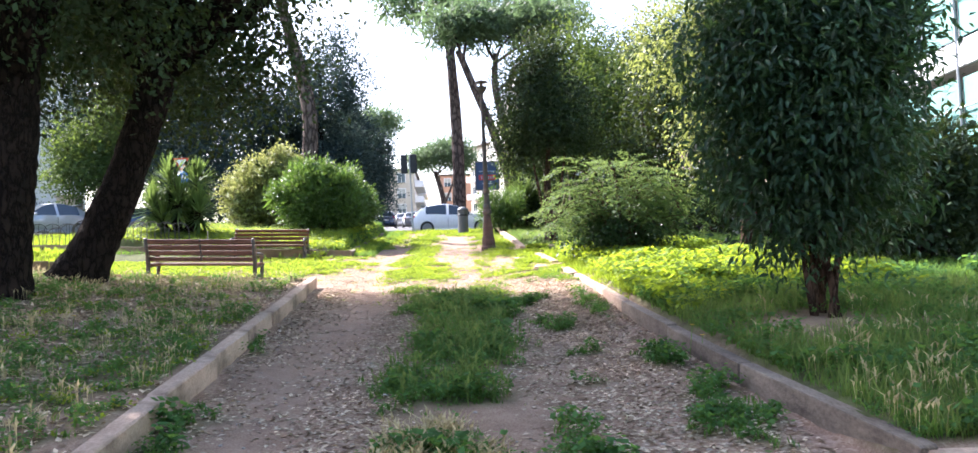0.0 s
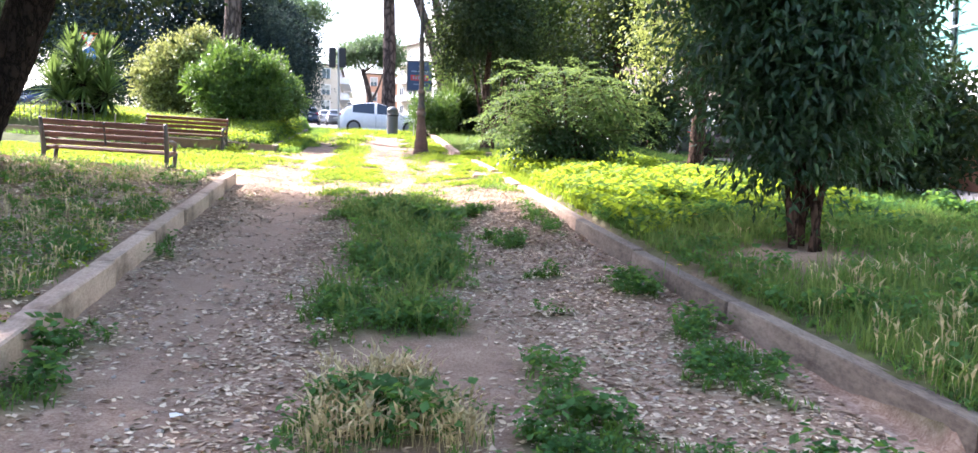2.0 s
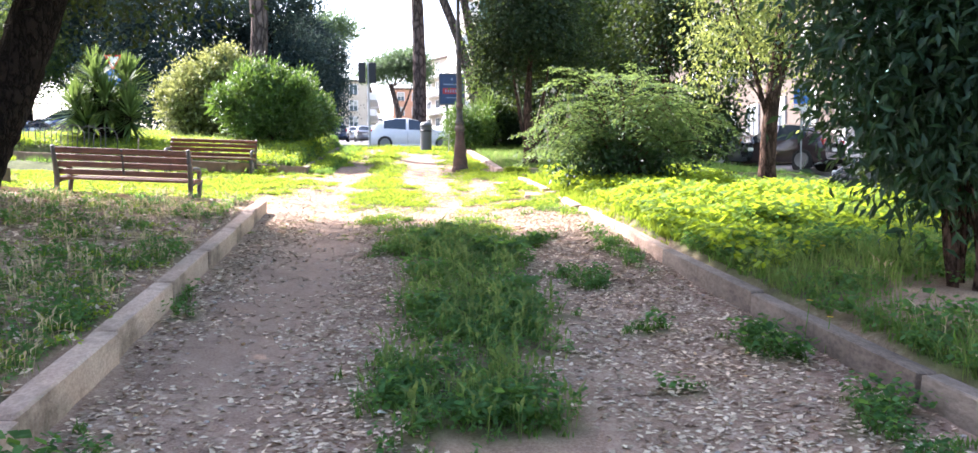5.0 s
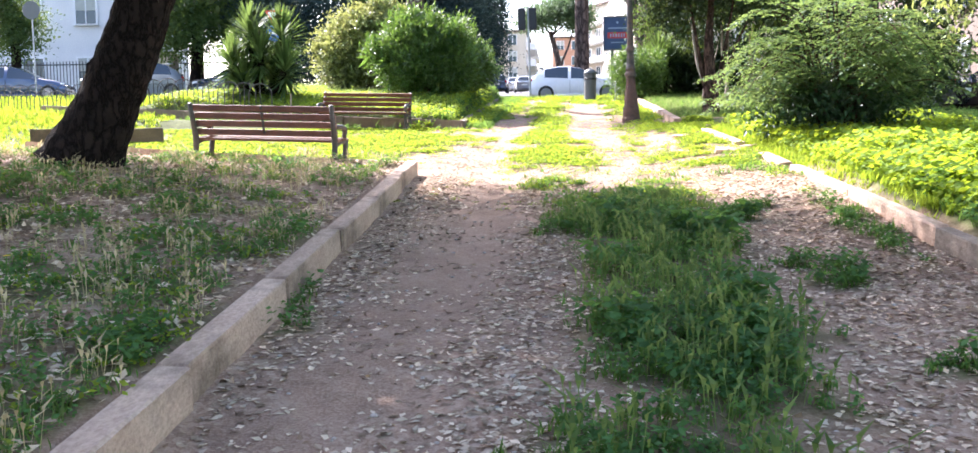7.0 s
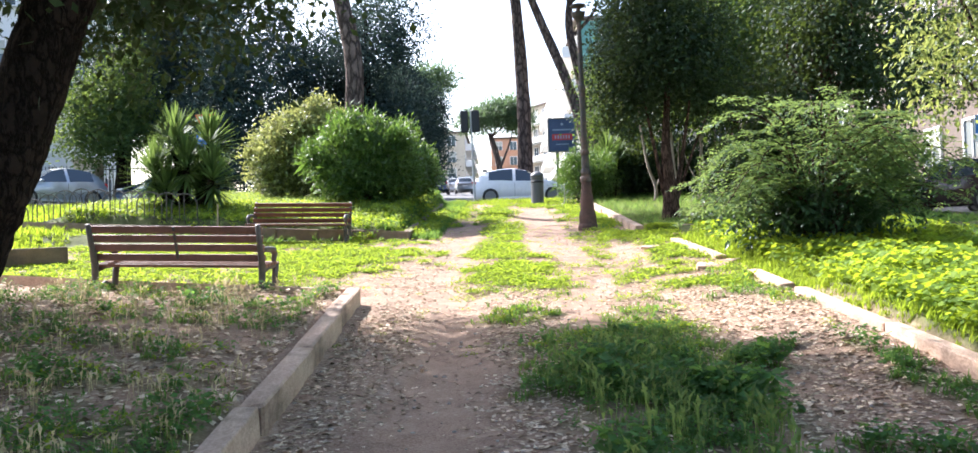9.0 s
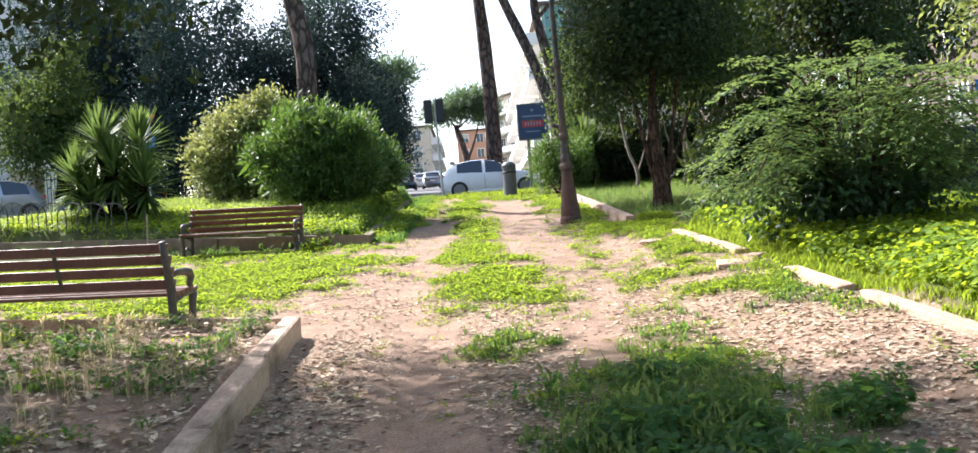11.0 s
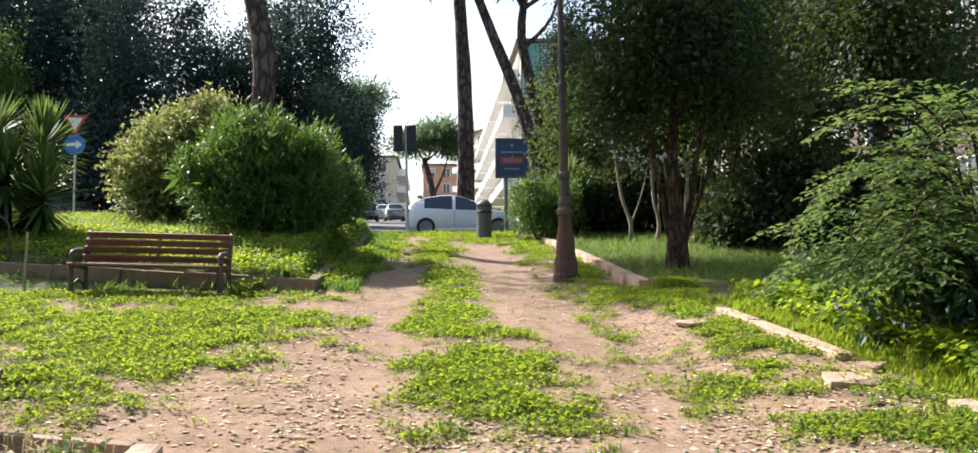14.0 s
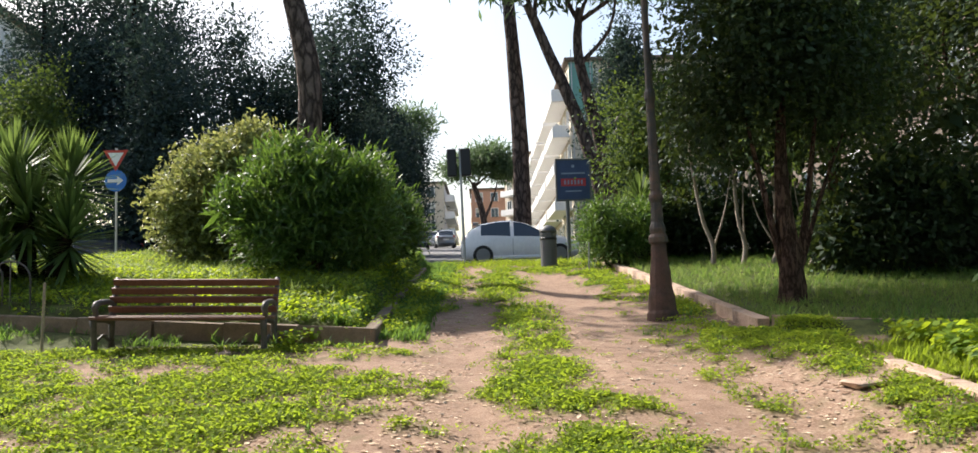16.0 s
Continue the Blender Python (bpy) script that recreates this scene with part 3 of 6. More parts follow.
# one kerb in two tones: darkened for shade to y 11, lighter beyond
kerb("long stained stone kerb edging the grassy bed, coloured darker for shade", [(2.74, 4.75), (2.54, 7.0), (2.42, 11.0)], 0.175, M_KERB_SHADED, width=0.72, seed=4, stone=1.9)
kerb("sunlit stretch of the same cream stone kerb edging the ground cover", [(2.42, 11.0), (2.36, 14.75)], 0.175, width=0.72, seed=14, stone=1.9)
kerb("pale stone kerb turning the corner of the bed", [(2.75, 4.72), (4.5, 4.65), (8.0, 4.5)], 0.14, seed=5)
kerb("sunken broken kerb slabs half grown over", [(2.3, 15.0), (2.33, 16.25)], 0.165, seed=6)
kerb("sunken broken kerb slabs half grown over", [(2.31, 17.6), (2.2, 20.1)], 0.17, seed=7)
kerb("long stone kerb round the raised grass bed", [(2.0, 36.5), (2.1, 28.0), (2.07, 22.9)], 0.16, seed=8)
kerb("stone kerb crossing in front of the raised grass bed", [(2.15, 22.85), (4.6, 21.6), (8.5, 19.6)], 0.2, seed=9)
kerb("brown stone wall edging of the bush bed", [(-2.35, 22.85), (-5.0, 23.4), (-13.0, 25.2)], 0.2, M_WALL, 0.9, seed=10)
kerb("overgrown stone edging beside the path", [(-2.4, 22.95), (-2.5, 29.0), (-2.5, 34.0)], 0.16, M_WALL, 0.9, gaps=(26.5, 29.5), seed=11)
kerb("short stone kerb block in the grass", [(-9.4, 19.0), (-7.5, 20.0)], 0.16, M_WALL, 1.0, seed=12)


# ---- trees ----
def at_land(x, y, dz=0.0):
    return np.array([x, y, float(land(x, y)) + dz])


def tree(name, base, trunk, radii, limbs, lobes, clumps, per, size, bark, leaf, label, seed, spread=0.28, droop=0.3, shell=0.5, template=(CARD_V, CARD_F), hole=0.0, group="", sides=10, tilt=0.8, category="tree", inner=0.3):
    """trunk: points above the base; limbs: (start fraction, points, radius); lobes of the crown: centre above the base, radii."""
    rng = np.random.RandomState(seed)
    b = at_land(*base, -0.06)
    root = thing(name, Matrix.Translation(b), label, category, group)
    rings = 40 if sides >= 14 else 14
    line = curve_pts(trunk, rings)
    rr = np.interp(np.linspace(0, 1, rings), np.linspace(0, 1, len(radii)), radii)
    rr *= 1 + 0.28 * np.exp(-np.linspace(0, 1, rings) * 16)
    rr *= 1 + 0.05 * np.array([noise.noise(Vector((i * 0.35, seed, 0))) for i in range(rings)])
    part("trunk", tube(line, rr, sides, rough=0.06, seed=seed), bark, root, smooth=True)
    for k, (u, pts, r) in enumerate(limbs):
        s = line[int(u * (rings - 1))]
        lp = curve_pts([s] + [np.asarray(p, float) for p in pts], 9)
        part("limb", tube(lp, np.linspace(r, r * 0.3, 9), 7, rough=0.08, seed=seed + k), bark, root, smooth=True)
    if lobes:
        part("crown", crown(rng, lobes, clumps, per, size, spread, shell, droop, template, tilt, hole, inner), leaf, root)
    return root


def auto_limbs(rng, start, lobes, r, u=0.8):
    out = []
    for c, rad in lobes:
        c = np.asarray(c)
        mid = np.asarray(start) * 0.5 + c * 0.5 + rng.normal(size=3) * 0.25
        out.append((u, [mid, c], r))
    return out


R0 = np.random.RandomState(5)

# leaning evergreen oak beside the bench, and its neighbour
# the high outer lobes are unseen, placed for the shade they cast below
oak_lobes = [((1.4, 0.4, 5.2), (2.3, 2.3, 1.7)), ((-1.6, 0.6, 5.0), (2.3, 2.3, 1.7)), ((3.4, 0.2, 6.4), (2.4, 2.4, 1.6)), ((0.1, 3.2, 5.6), (2.2, 2.2, 1.7)),
             ((0.8, -2.4, 6.0), (2.4, 2.2, 1.5)), ((5.6, 0.8, 7.8), (2.4, 2.4, 1.4)), ((1.5, 0.5, 7.6), (3.0, 3.0, 1.7)), ((0.2, 1.6, 3.7), (1.2, 1.1, 0.8)),
             ((4.0, 2.0, 8.0), (2.2, 2.1, 1.4)), ((-0.5, 4.2, 6.8), (1.9, 1.8, 1.5)), ((7.4, 2.8, 8.8), (2.5, 2.4, 1.3)), ((7.8, -1.0, 8.8), (2.5, 2.5, 1.3)), ((-1.0, -0.8, 3.8), (1.3, 1.2, 0.8)), ((-3.0, 3.4, 5.4), (2.0, 2.0, 1.6)),
             ((1.7, 0.9, 2.9), (0.95, 0.9, 0.7)), ((2.5, 0.9, 3.6), (1.1, 1.0, 0.7)), ((-0.5, -0.2, 3.0), (0.7, 0.7, 0.5))]
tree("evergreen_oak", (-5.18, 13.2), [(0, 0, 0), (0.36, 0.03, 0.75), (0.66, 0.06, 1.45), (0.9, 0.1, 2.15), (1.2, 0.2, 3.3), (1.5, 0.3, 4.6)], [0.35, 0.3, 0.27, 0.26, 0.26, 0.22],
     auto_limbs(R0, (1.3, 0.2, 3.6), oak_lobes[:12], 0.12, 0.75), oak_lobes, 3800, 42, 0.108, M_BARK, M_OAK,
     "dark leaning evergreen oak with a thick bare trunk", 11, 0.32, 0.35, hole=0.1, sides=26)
oak_lobes = [((0.3, 0.2, 4.3), (2.0, 2.0, 1.4)), ((-2.2, 0.2, 4.6), (2.4, 2.4, 1.6)), ((0.6, -2.6, 5.8), (2.4, 2.4, 1.7)), ((0.2, 0.4, 7.6), (3.0, 3.0, 1.8)), ((2.4, -3.0, 7.0), (2.3, 2.3, 1.5)), ((-2.0, -3.0, 6.2), (2.2, 2.2, 1.5))]
tree("evergreen_oak", (-5.12, 11.1), [(0, 0, 0), (0.08, 0, 1.2), (0.16, 0.0, 2.4), (0.1, 0.1, 4.4)], [0.28, 0.26, 0.25, 0.2],
     auto_limbs(R0, (0.4, 0, 3.4), oak_lobes, 0.12, 0.7), oak_lobes, 1700, 36, 0.115, M_BARK, M_OAK,
     "dark evergreen oak with an upright trunk in the leaf-strewn bed", 12, 0.32, 0.35, hole=0.1, sides=14)

# added out of view, so that its crown shades the leaf-strewn bed
oak_lobes = [((0.0, 0.2, 5.4), (3.0, 3.0, 1.8)), ((-2.6, 1.2, 6.0), (2.6, 2.6, 1.7)), ((1.6, -2.6, 6.0), (2.6, 2.6, 1.6)), ((0.2, 2.6, 7.4), (3.2, 3.0, 1.8)), ((1.2, 0.4, 8.0), (2.4, 2.6, 1.4)), ((-1.0, -4.4, 6.4), (2.4, 2.4, 1.5))]
tree("evergreen_oak", (-11.8, 13.4), [(0, 0, 0), (0.1, 0, 1.2), (0.2, 0.0, 2.6), (0.2, 0.1, 4.4)], [0.34, 0.3, 0.27, 0.2],
     auto_limbs(R0, (0.2, 0, 3.4), oak_lobes, 0.12, 0.7), oak_lobes, 1500, 20, 0.14, M_BARK, M_OAK,
     "unseen dark evergreen oak added to shade the leaf-strewn bed", 13, 0.34, 0.35, hole=0.05, sides=12)

# unseen oaks added behind the start of the walk to cut the sky light
for k, (x, y) in enumerate([(-4.5, -5.0), (4.6, -6.5), (0.5, -12.0)]):
    oak_lobes = [((0.0, 0.2, 4.6), (3.0, 3.0, 1.8)), ((-2.6, 1.0, 5.6), (2.6, 2.6, 1.7)), ((2.4, -0.6, 5.6), (2.6, 2.6, 1.6)), ((0.2, 1.6, 7.2), (3.2, 3.0, 1.8))]
    tree("evergreen_oak", (x, y), [(0, 0, 0), (0.1, 0, 1.2), (0.2, 0.0, 2.6), (0.2, 0.1, 4.4)], [0.34, 0.3, 0.27, 0.2],
         auto_limbs(R0, (0.2, 0, 3.4), oak_lobes, 0.12, 0.7), oak_lobes, 700, 12, 0.28, M_BARK, M_OAK, "unseen dark evergreen oak added behind the start to block sky light", 14 + k, 0.34, 0.35, sides=12)

# dark trees behind the bushes
def far_mass(x, y, h, r, seed, leaf=M_DARK, low=0.12, label="tall dark evergreen tree at the street edge", clumps=1500, size=0.3, name="evergreen_tree"):
    rng = np.random.RandomState(seed)
    lobes = []
    for k in range(9):
        u = low + (1 - low) * (k + 0.5) / 9
        w = r * (0.62 + 0.38 * math.sin(math.pi * min(1, u * 1.05) ** 0.8)) * (1.0 if u < 0.8 else 0.75)
        a = rng.uniform(0, 6.28)
        lobes.append(((math.cos(a) * r * 0.42, math.sin(a) * r * 0.42, h * u), (w * 0.72, w * 0.72, h * 0.13)))
    return tree(name, (x, y), [(0, 0, 0), (rng.uniform(-0.2, 0.2), 0.1, h * 0.4), (0, 0, h * 0.85)], [0.28, 0.2, 0.07], [], lobes, clumps, 26, size * 0.55, M_BARK, leaf, label, seed, 0.36, 0.0, 0.6)


far_mass(-19.0, 48.5, 13, 3.9, 21, low=0.3)
far_mass(-15.5, 49, 14.5, 4.2, 22, low=0.25)
far_mass(-10.6, 51, 10.0, 3.4, 23)
far_mass(-7.3, 50.5, 11.8, 3.3, 24)
far_mass(-5.6, 57, 8.2, 2.0, 25, low=0.2)
far_mass(5.0, 52, 10.5, 2.0, 31, low=0.1)
far_mass(-12.6, 43.5, 8.0, 2.3, 27, M_DARK, 0.1, "green conifer in front of taller trees", 700, 0.32, "conifer")
far_mass(-17.2, 43.6, 6.6, 2.4, 28, M_MIDTREE, 0.42, "leafy street tree over the parked cars", 600, 0.3, "street_tree")
far_mass(-25.5, 43.2, 6.0, 1.5, 29, M_MIDTREE, 0.5, "leafy street tree over the parked cars", 420, 0.26, "street_tree")
far_mass(-8.0, 72, 8.0, 3.0, 30, low=0.15)

# stone pines
def pine(base, trunk, radii, lobes, label, seed, clumps=420, size=0.5, limbs=()):
    return tree("stone_pine", base, trunk, radii, list(limbs) + auto_limbs(np.random.RandomState(seed), trunk[-1], lobes, 0.09, 0.97), lobes, clumps, 14, size, M_BARK_PINE, M_PINE, label, seed, 0.34, -0.2, 0.35, (NARROW_V, NARROW_F), tilt=1.0, inner=0.1)


pine((-5.2, 33.5), [(0, 0, 0), (0.05, 0, 2.4), (0.1, 0, 4.2), (-0.25, 0, 6.2), (-0.9, 0, 8.6), (-1.2, 0, 10.2)], [0.34, 0.31, 0.29, 0.26, 0.2, 0.16],
     [((-2.4, 0, 11.4), (2.6, 2.6, 0.9)), ((0.4, 0.8, 11.8), (2.4, 2.4, 0.9)), ((-1.2, -1.0, 12.4), (2.4, 2.4, 0.8))], "tall bent stone pine with a bare grey-brown trunk", 41)
pine((0.52, 47.0), [(0, 0, 0), (0.05, 0, 4.0), (-0.1, 0, 8.0), (-0.3, 0, 11.2)], [0.36, 0.32, 0.28, 0.22],
     [((-2.6, 0, 12.6), (1.9, 2.0, 0.7)), ((0.2, 0.3, 13.4), (2.2, 2.2, 0.8)), ((3.4, 0.2, 12.4), (1.9, 2.0, 0.8)), ((5.6, 0.2, 12.2), (2.0, 2.0, 0.9))], "tall straight stone pine at the street corner", 42)
pine((3.2, 42.0), [(0, 0, 0), (-0.2, 0, 2.4), (-0.9, 0, 4.9), (-1.75, 0, 7.1), (-2.5, 0, 9.0)], [0.27, 0.25, 0.22, 0.19, 0.15],
     [((-2.8, 0, 10.2), (1.4, 1.5, 0.6)), ((-1.4, 0.3, 10.4), (1.4, 1.5, 0.6))], "leaning stone pine trunk behind the poster stand", 43, 200)
pine((3.55, 42.6), [(0, 0, 0), (-0.25, 0, 3.2), (-0.75, 0, 5.6), (-1.1, 0, 7.4), (-1.0, 0, 9.0)], [0.26, 0.24, 0.2, 0.17, 0.13],
     [((-1.9, 0, 10.3), (1.5, 1.5, 0.7)), ((0.4, 0.2, 10.5), (1.8, 1.6, 0.8)), ((1.8, 0.2, 10.8), (1.8, 1.6, 0.9))], "slender stone pine leaning beside another", 44, 260, limbs=[(0.75, [(0.0, 0, 8.2), (0.4, 0, 10.0)], 0.09)])
pine((-0.6, 85.0), [(0, 0, 0), (-0.3, 0, 3.0), (-1.0, 0, 5.6)], [0.32, 0.27, 0.2],
     [((-2.0, 0, 6.8), (1.8, 2.2, 0.9)), ((0.3, 0, 7.6), (2.2, 2.4, 1.0)), ((1.6, 0, 6.6), (1.3, 2.0, 0.8))], "distant umbrella-shaped stone pine over the street", 45, 520, 0.55, limbs=[(0.45, [(0.6, 0, 4.2), (1.2, 0, 6.2)], 0.14)])
pine((-8.0, 80.0), [(0, 0, 0), (0.1, 0, 5.0), (0.4, 0, 8.6)], [0.32, 0.27, 0.2], [((-1.2, 0, 9.6), (2.0, 2.2, 1.0)), ((1.6, 0, 9.9), (2.2, 2.2, 1.0))], "distant stone pine behind the dark trees", 46, 380, 0.55)

# trees of the raised grass bed and behind it
lob = [((-0.5, 0.1, 3.6), (1.0, 1.1, 0.9)), ((0.45, -0.1, 3.7), (1.1, 1.1, 1.0)), ((-0.3, 0.2, 4.7), (1.05, 1.1, 0.9)), ((0.0, 0, 5.4), (0.7, 0.8, 0.7)), ((0.75, 0.4, 2.9), (0.8, 0.8, 0.6)), ((-0.75, 0.3, 2.7), (0.7, 0.7, 0.6))]
tree("small_tree", (2.98, 24.5), [(0, 0, 0), (0.02, 0, 0.5), (-0.05, 0, 1.6), (0.05, 0.1, 3.0)], [0.2, 0.17, 0.1, 0.05],
     [(0.1, [(-0.22, 0, 1.2), (-0.45, 0.1, 2.6)], 0.07), (0.1, [(0.25, 0, 1.2), (0.5, 0.1, 2.6)], 0.075), (0.15, [(0.5, 0.2, 1.4), (0.95, 0.3, 2.4)], 0.045)], lob, 950, 24, 0.1, M_BARK_RED, M_OAK,
     "dense dark-leaved small tree with several stems on the raised bed", 51, 0.2, 0.35)
for k, (x, y, h, r, lf, cl) in enumerate([(5.6, 29.5, 6.4, 2.0, M_MIDTREE, 750), (9.2, 30.0, 7.4, 2.8, M_OAK, 900), (6.6, 25.2, 5.8, 1.6, M_OAK, 650), (4.2, 37.5, 5.2, 1.7, M_MIDTREE, 550), (7.8, 38.0, 7.6, 2.8, M_DARK, 750), (8.6, 33.5, 7.4, 2.5, M_OAK, 900)]):
    rg = np.random.RandomState(60 + k)
    lob = [((rg.uniform(-r, r) * 0.6, rg.uniform(-r, r) * 0.5, h * u), (r * 0.6, r * 0.6, h * 0.13)) for u in np.linspace(0.46, 1.0, 8)]
    tree("broadleaf_tree", (x, y), [(0, 0, 0), (0.1, 0, h * 0.3), (0.0, 0.1, h * 0.6), (0, 0, h * 0.9)], [0.14, 0.12, 0.09, 0.04], auto_limbs(rg, (0, 0, h * 0.5), lob[:6], 0.045, 0.5), lob, cl, 22, 0.125, M_BARK_RED, lf,
         "dark-leaved broadleaf tree with an open crown", 70 + k, 0.3, 0.4, hole=0.1)
lob = [((-0.7, -0.2, 3.2), (0.85, 0.9, 0.9)), ((0.5, 0.2, 3.0), (0.9, 0.9, 0.9)), ((-1.4, 0, 4.4), (0.9, 0.9, 0.9)), ((0.1, 0, 4.6), (1.1, 1.1, 1.0)), ((1.1, 0.1, 4.0), (0.8, 0.9, 0.8)), ((-0.6, 0, 5.6), (1.0, 1.0, 0.8)), ((-1.1, -0.2, 2.3), (0.5, 0.5, 0.6)), ((0.6, -0.2, 1.9), (0.4, 0.4, 0.4))]
tree("young_tree", (6.2, 17.6), [(0, 0, 0), (0.02, 0, 0.8), (0.1, 0, 1.7), (0.25, 0, 3.2)], [0.16, 0.14, 0.13, 0.06],
     [(0.5, [(-0.4, 0, 2.6), (-0.9, 0, 3.9)], 0.05), (0.6, [(0.5, 0, 2.7), (0.8, 0, 3.6)], 0.05), (0.5, [(-0.2, 0, 1.7), (-0.8, 0, 2.4)], 0.025)], lob, 950, 18, 0.095, M_BARK_RED, M_LIGHT,
     "young broadleaf tree with pale yellow-green leaves and a reddish trunk", 52, 0.2, 0.45, template=(LEAF_V, LEAF_F), hole=0.15, inner=0.0)

# pale stems under the trees
for k, (x, y, dx) in enumerate([(4.0, 32.2, -0.35), (4.6, 32.0, -0.1), (5.1, 31.6, 0.25), (5.5, 31.9, -0.2), (5.9, 31.5, 0.15)]):
    tree("tree_stem", (x, y), [(0, 0, 0), (dx * 0.2 + 0.1, 0, 0.5), (dx * 0.5, 0, 1.1), (dx, 0, 2.2), (dx * 1.2, 0, 3.2)], [0.06, 0.05, 0.042, 0.035, 0.02], [(0.3, [(-dx, 0.1, 1.3), (-dx * 1.6, 0.1, 2.3)], 0.026)],
         [((dx, 0, 3.3), (0.9, 0.9, 0.8)), ((-dx, 0.2, 2.8), (0.8, 0.8, 0.6))], 110, 12, 0.16, M_BARK_PALE, M_OAK, "thin pale crooked stem under a dark crown", 80 + k, 0.25, group="pale stems", sides=7)


# ---- shrubs and bushes ----
def bush(name, base, lobes, clumps, per, size, leaf, label, seed, stems=5, spread=0.1, droop=0.0, template=(LEAF_V, LEAF_F), bark=M_BARK_RED, shell=0.36, tilt=0.7, category="bush", tufts=0):
    rng = np.random.RandomState(seed)
    b = at_land(*base, -0.04)
    root = thing(name, Matrix.Translation(b), label, category)
    for k in range(stems):
        c = np.asarray(lobes[k % len(lobes)][0], float)
        a = rng.uniform(0, 6.28)
        s = np.array([math.cos(a) * 0.12, math.sin(a) * 0.12, 0])
        part("stem", tube(curve_pts([s, s + (c - s) * 0.45 + rng.normal(size=3) * 0.05 * (1, 1, 0), c], 7), np.linspace(0.045, 0.014, 7), 6, rough=0.1, seed=k), bark, root, smooth=True)
    lobes = list(lobes)
    for k in range(tufts):
        c, r = lobes[k % min(4, len(lobes))]
        a, e = rng.uniform(0, 6.28), rng.uniform(0.15, 1.4)
        d = np.array([math.cos(a) * math.cos(e), math.sin(a) * math.cos(e), math.sin(e)])
        s = rng.uniform(0.12, 0.26)
        lobes.append((tuple(np.asarray(c) + d * np.asarray(r) * rng.uniform(0.85, 1.08)), (s, s, s * 1.5)))
    part("foliage", crown(rng, lobes, clumps, per, size, spread, shell, droop, template, tilt), leaf, root)
    return root


bush("pittosporum_bush", (-5.9, 29.6), [((-0.1, 0, 1.2), (1.2, 1.1, 1.1)), ((0.5, 0, 1.7), (0.9, 0.9, 0.9)), ((-0.7, 0, 0.8), (0.8, 0.8, 0.8)), ((0.8, 0, 0.7), (0.8, 0.9, 0.8)), ((0.2, 0, 2.3), (0.5, 0.5, 0.4)), ((-0.5, 0, 2.0), (0.5, 0.5, 0.5))],
     2300, 12, 0.12, M_PITTO, "rounded pittosporum bush with pale variegated leaves", 91, spread=0.12, tufts=26)
bush("oleander_bush", (-3.75, 26.6), [((0, 0, 1.0), (1.15, 1.05, 0.95)), ((-0.5, -0.1, 1.0), (0.8, 0.8, 0.85)), ((0.6, 0.1, 0.9), (0.75, 0.8, 0.8)), ((-0.1, 0, 1.45), (0.75, 0.75, 0.55))],
     2400, 9, 0.17, M_OLEANDER, "dense rounded oleander bush with narrow bright green leaves", 92, tufts=24, spread=0.1, droop=-0.5, template=(NARROW_V, NARROW_F), shell=0.42)
bush("oleander_bush", (-3.0, 28.3), [((0, 0, 0.9), (0.75, 0.8, 0.8)), ((0.25, 0.1, 0.6), (0.6, 0.7, 0.55))], 700, 9, 0.17, M_OLEANDER, "smaller rounded oleander bush beside the larger one", 93, tufts=12, spread=0.1, droop=-0.5, template=(NARROW_V, NARROW_F), shell=0.42)
bush("hedge_bush", (2.1, 33.6), [((0, 0, 0.85), (0.85, 0.85, 0.8)), ((-0.3, 0, 0.7), (0.65, 0.65, 0.65)), ((0.3, 0.1, 0.8), (0.65, 0.65, 0.7))], 800, 9, 0.15, M_OLEANDER, "rounded green bush beside the poster stand", 94, tufts=12, spread=0.1, droop=-0.4, template=(NARROW_V, NARROW_F), shell=0.42)
bush("laurel_shrub", (3.95, 8.75), [((-0.05, 0, 2.2), (1.0, 1.05, 1.25)), ((-0.35, 0, 1.6), (0.8, 0.8, 0.75)), ((0.35, 0.1, 1.5), (0.7, 0.75, 0.8)), ((-0.1, 0, 3.2), (0.95, 1.0, 1.0)), ((0.0, 0.2, 4.0), (0.65, 0.65, 0.6)), ((-0.2, 0, 0.95), (0.5, 0.5, 0.4)), ((0.6, 0, 2.5), (0.5, 0.55, 0.8)), ((-0.8, 0, 2.6), (0.55, 0.6, 0.7)), ((0.45, 0.1, 3.4), (0.5, 0.5, 0.7))],
     2900, 13, 0.112, M_LAUREL, "tall dense laurel shrub with glossy dark leaves and reddish stems", 95, stems=7, spread=0.15, droop=0.45, shell=0.5, template=(LANCE_V, LEAF_F), tufts=22)
bush("dark_shrub", (7.5, 13.4), [((0, 0, 0.9), (1.2, 1.0, 0.9)), ((-0.8, 0, 0.6), (0.8, 0.8, 0.6)), ((0.9, 0.1, 1.0), (1.1, 1.0, 0.9)), ((0.2, 0, 1.6), (0.8, 0.8, 0.6))], 1100, 12, 0.13, M_OAK, "dark green shrub at the edge of the lawn", 96, spread=0.15)
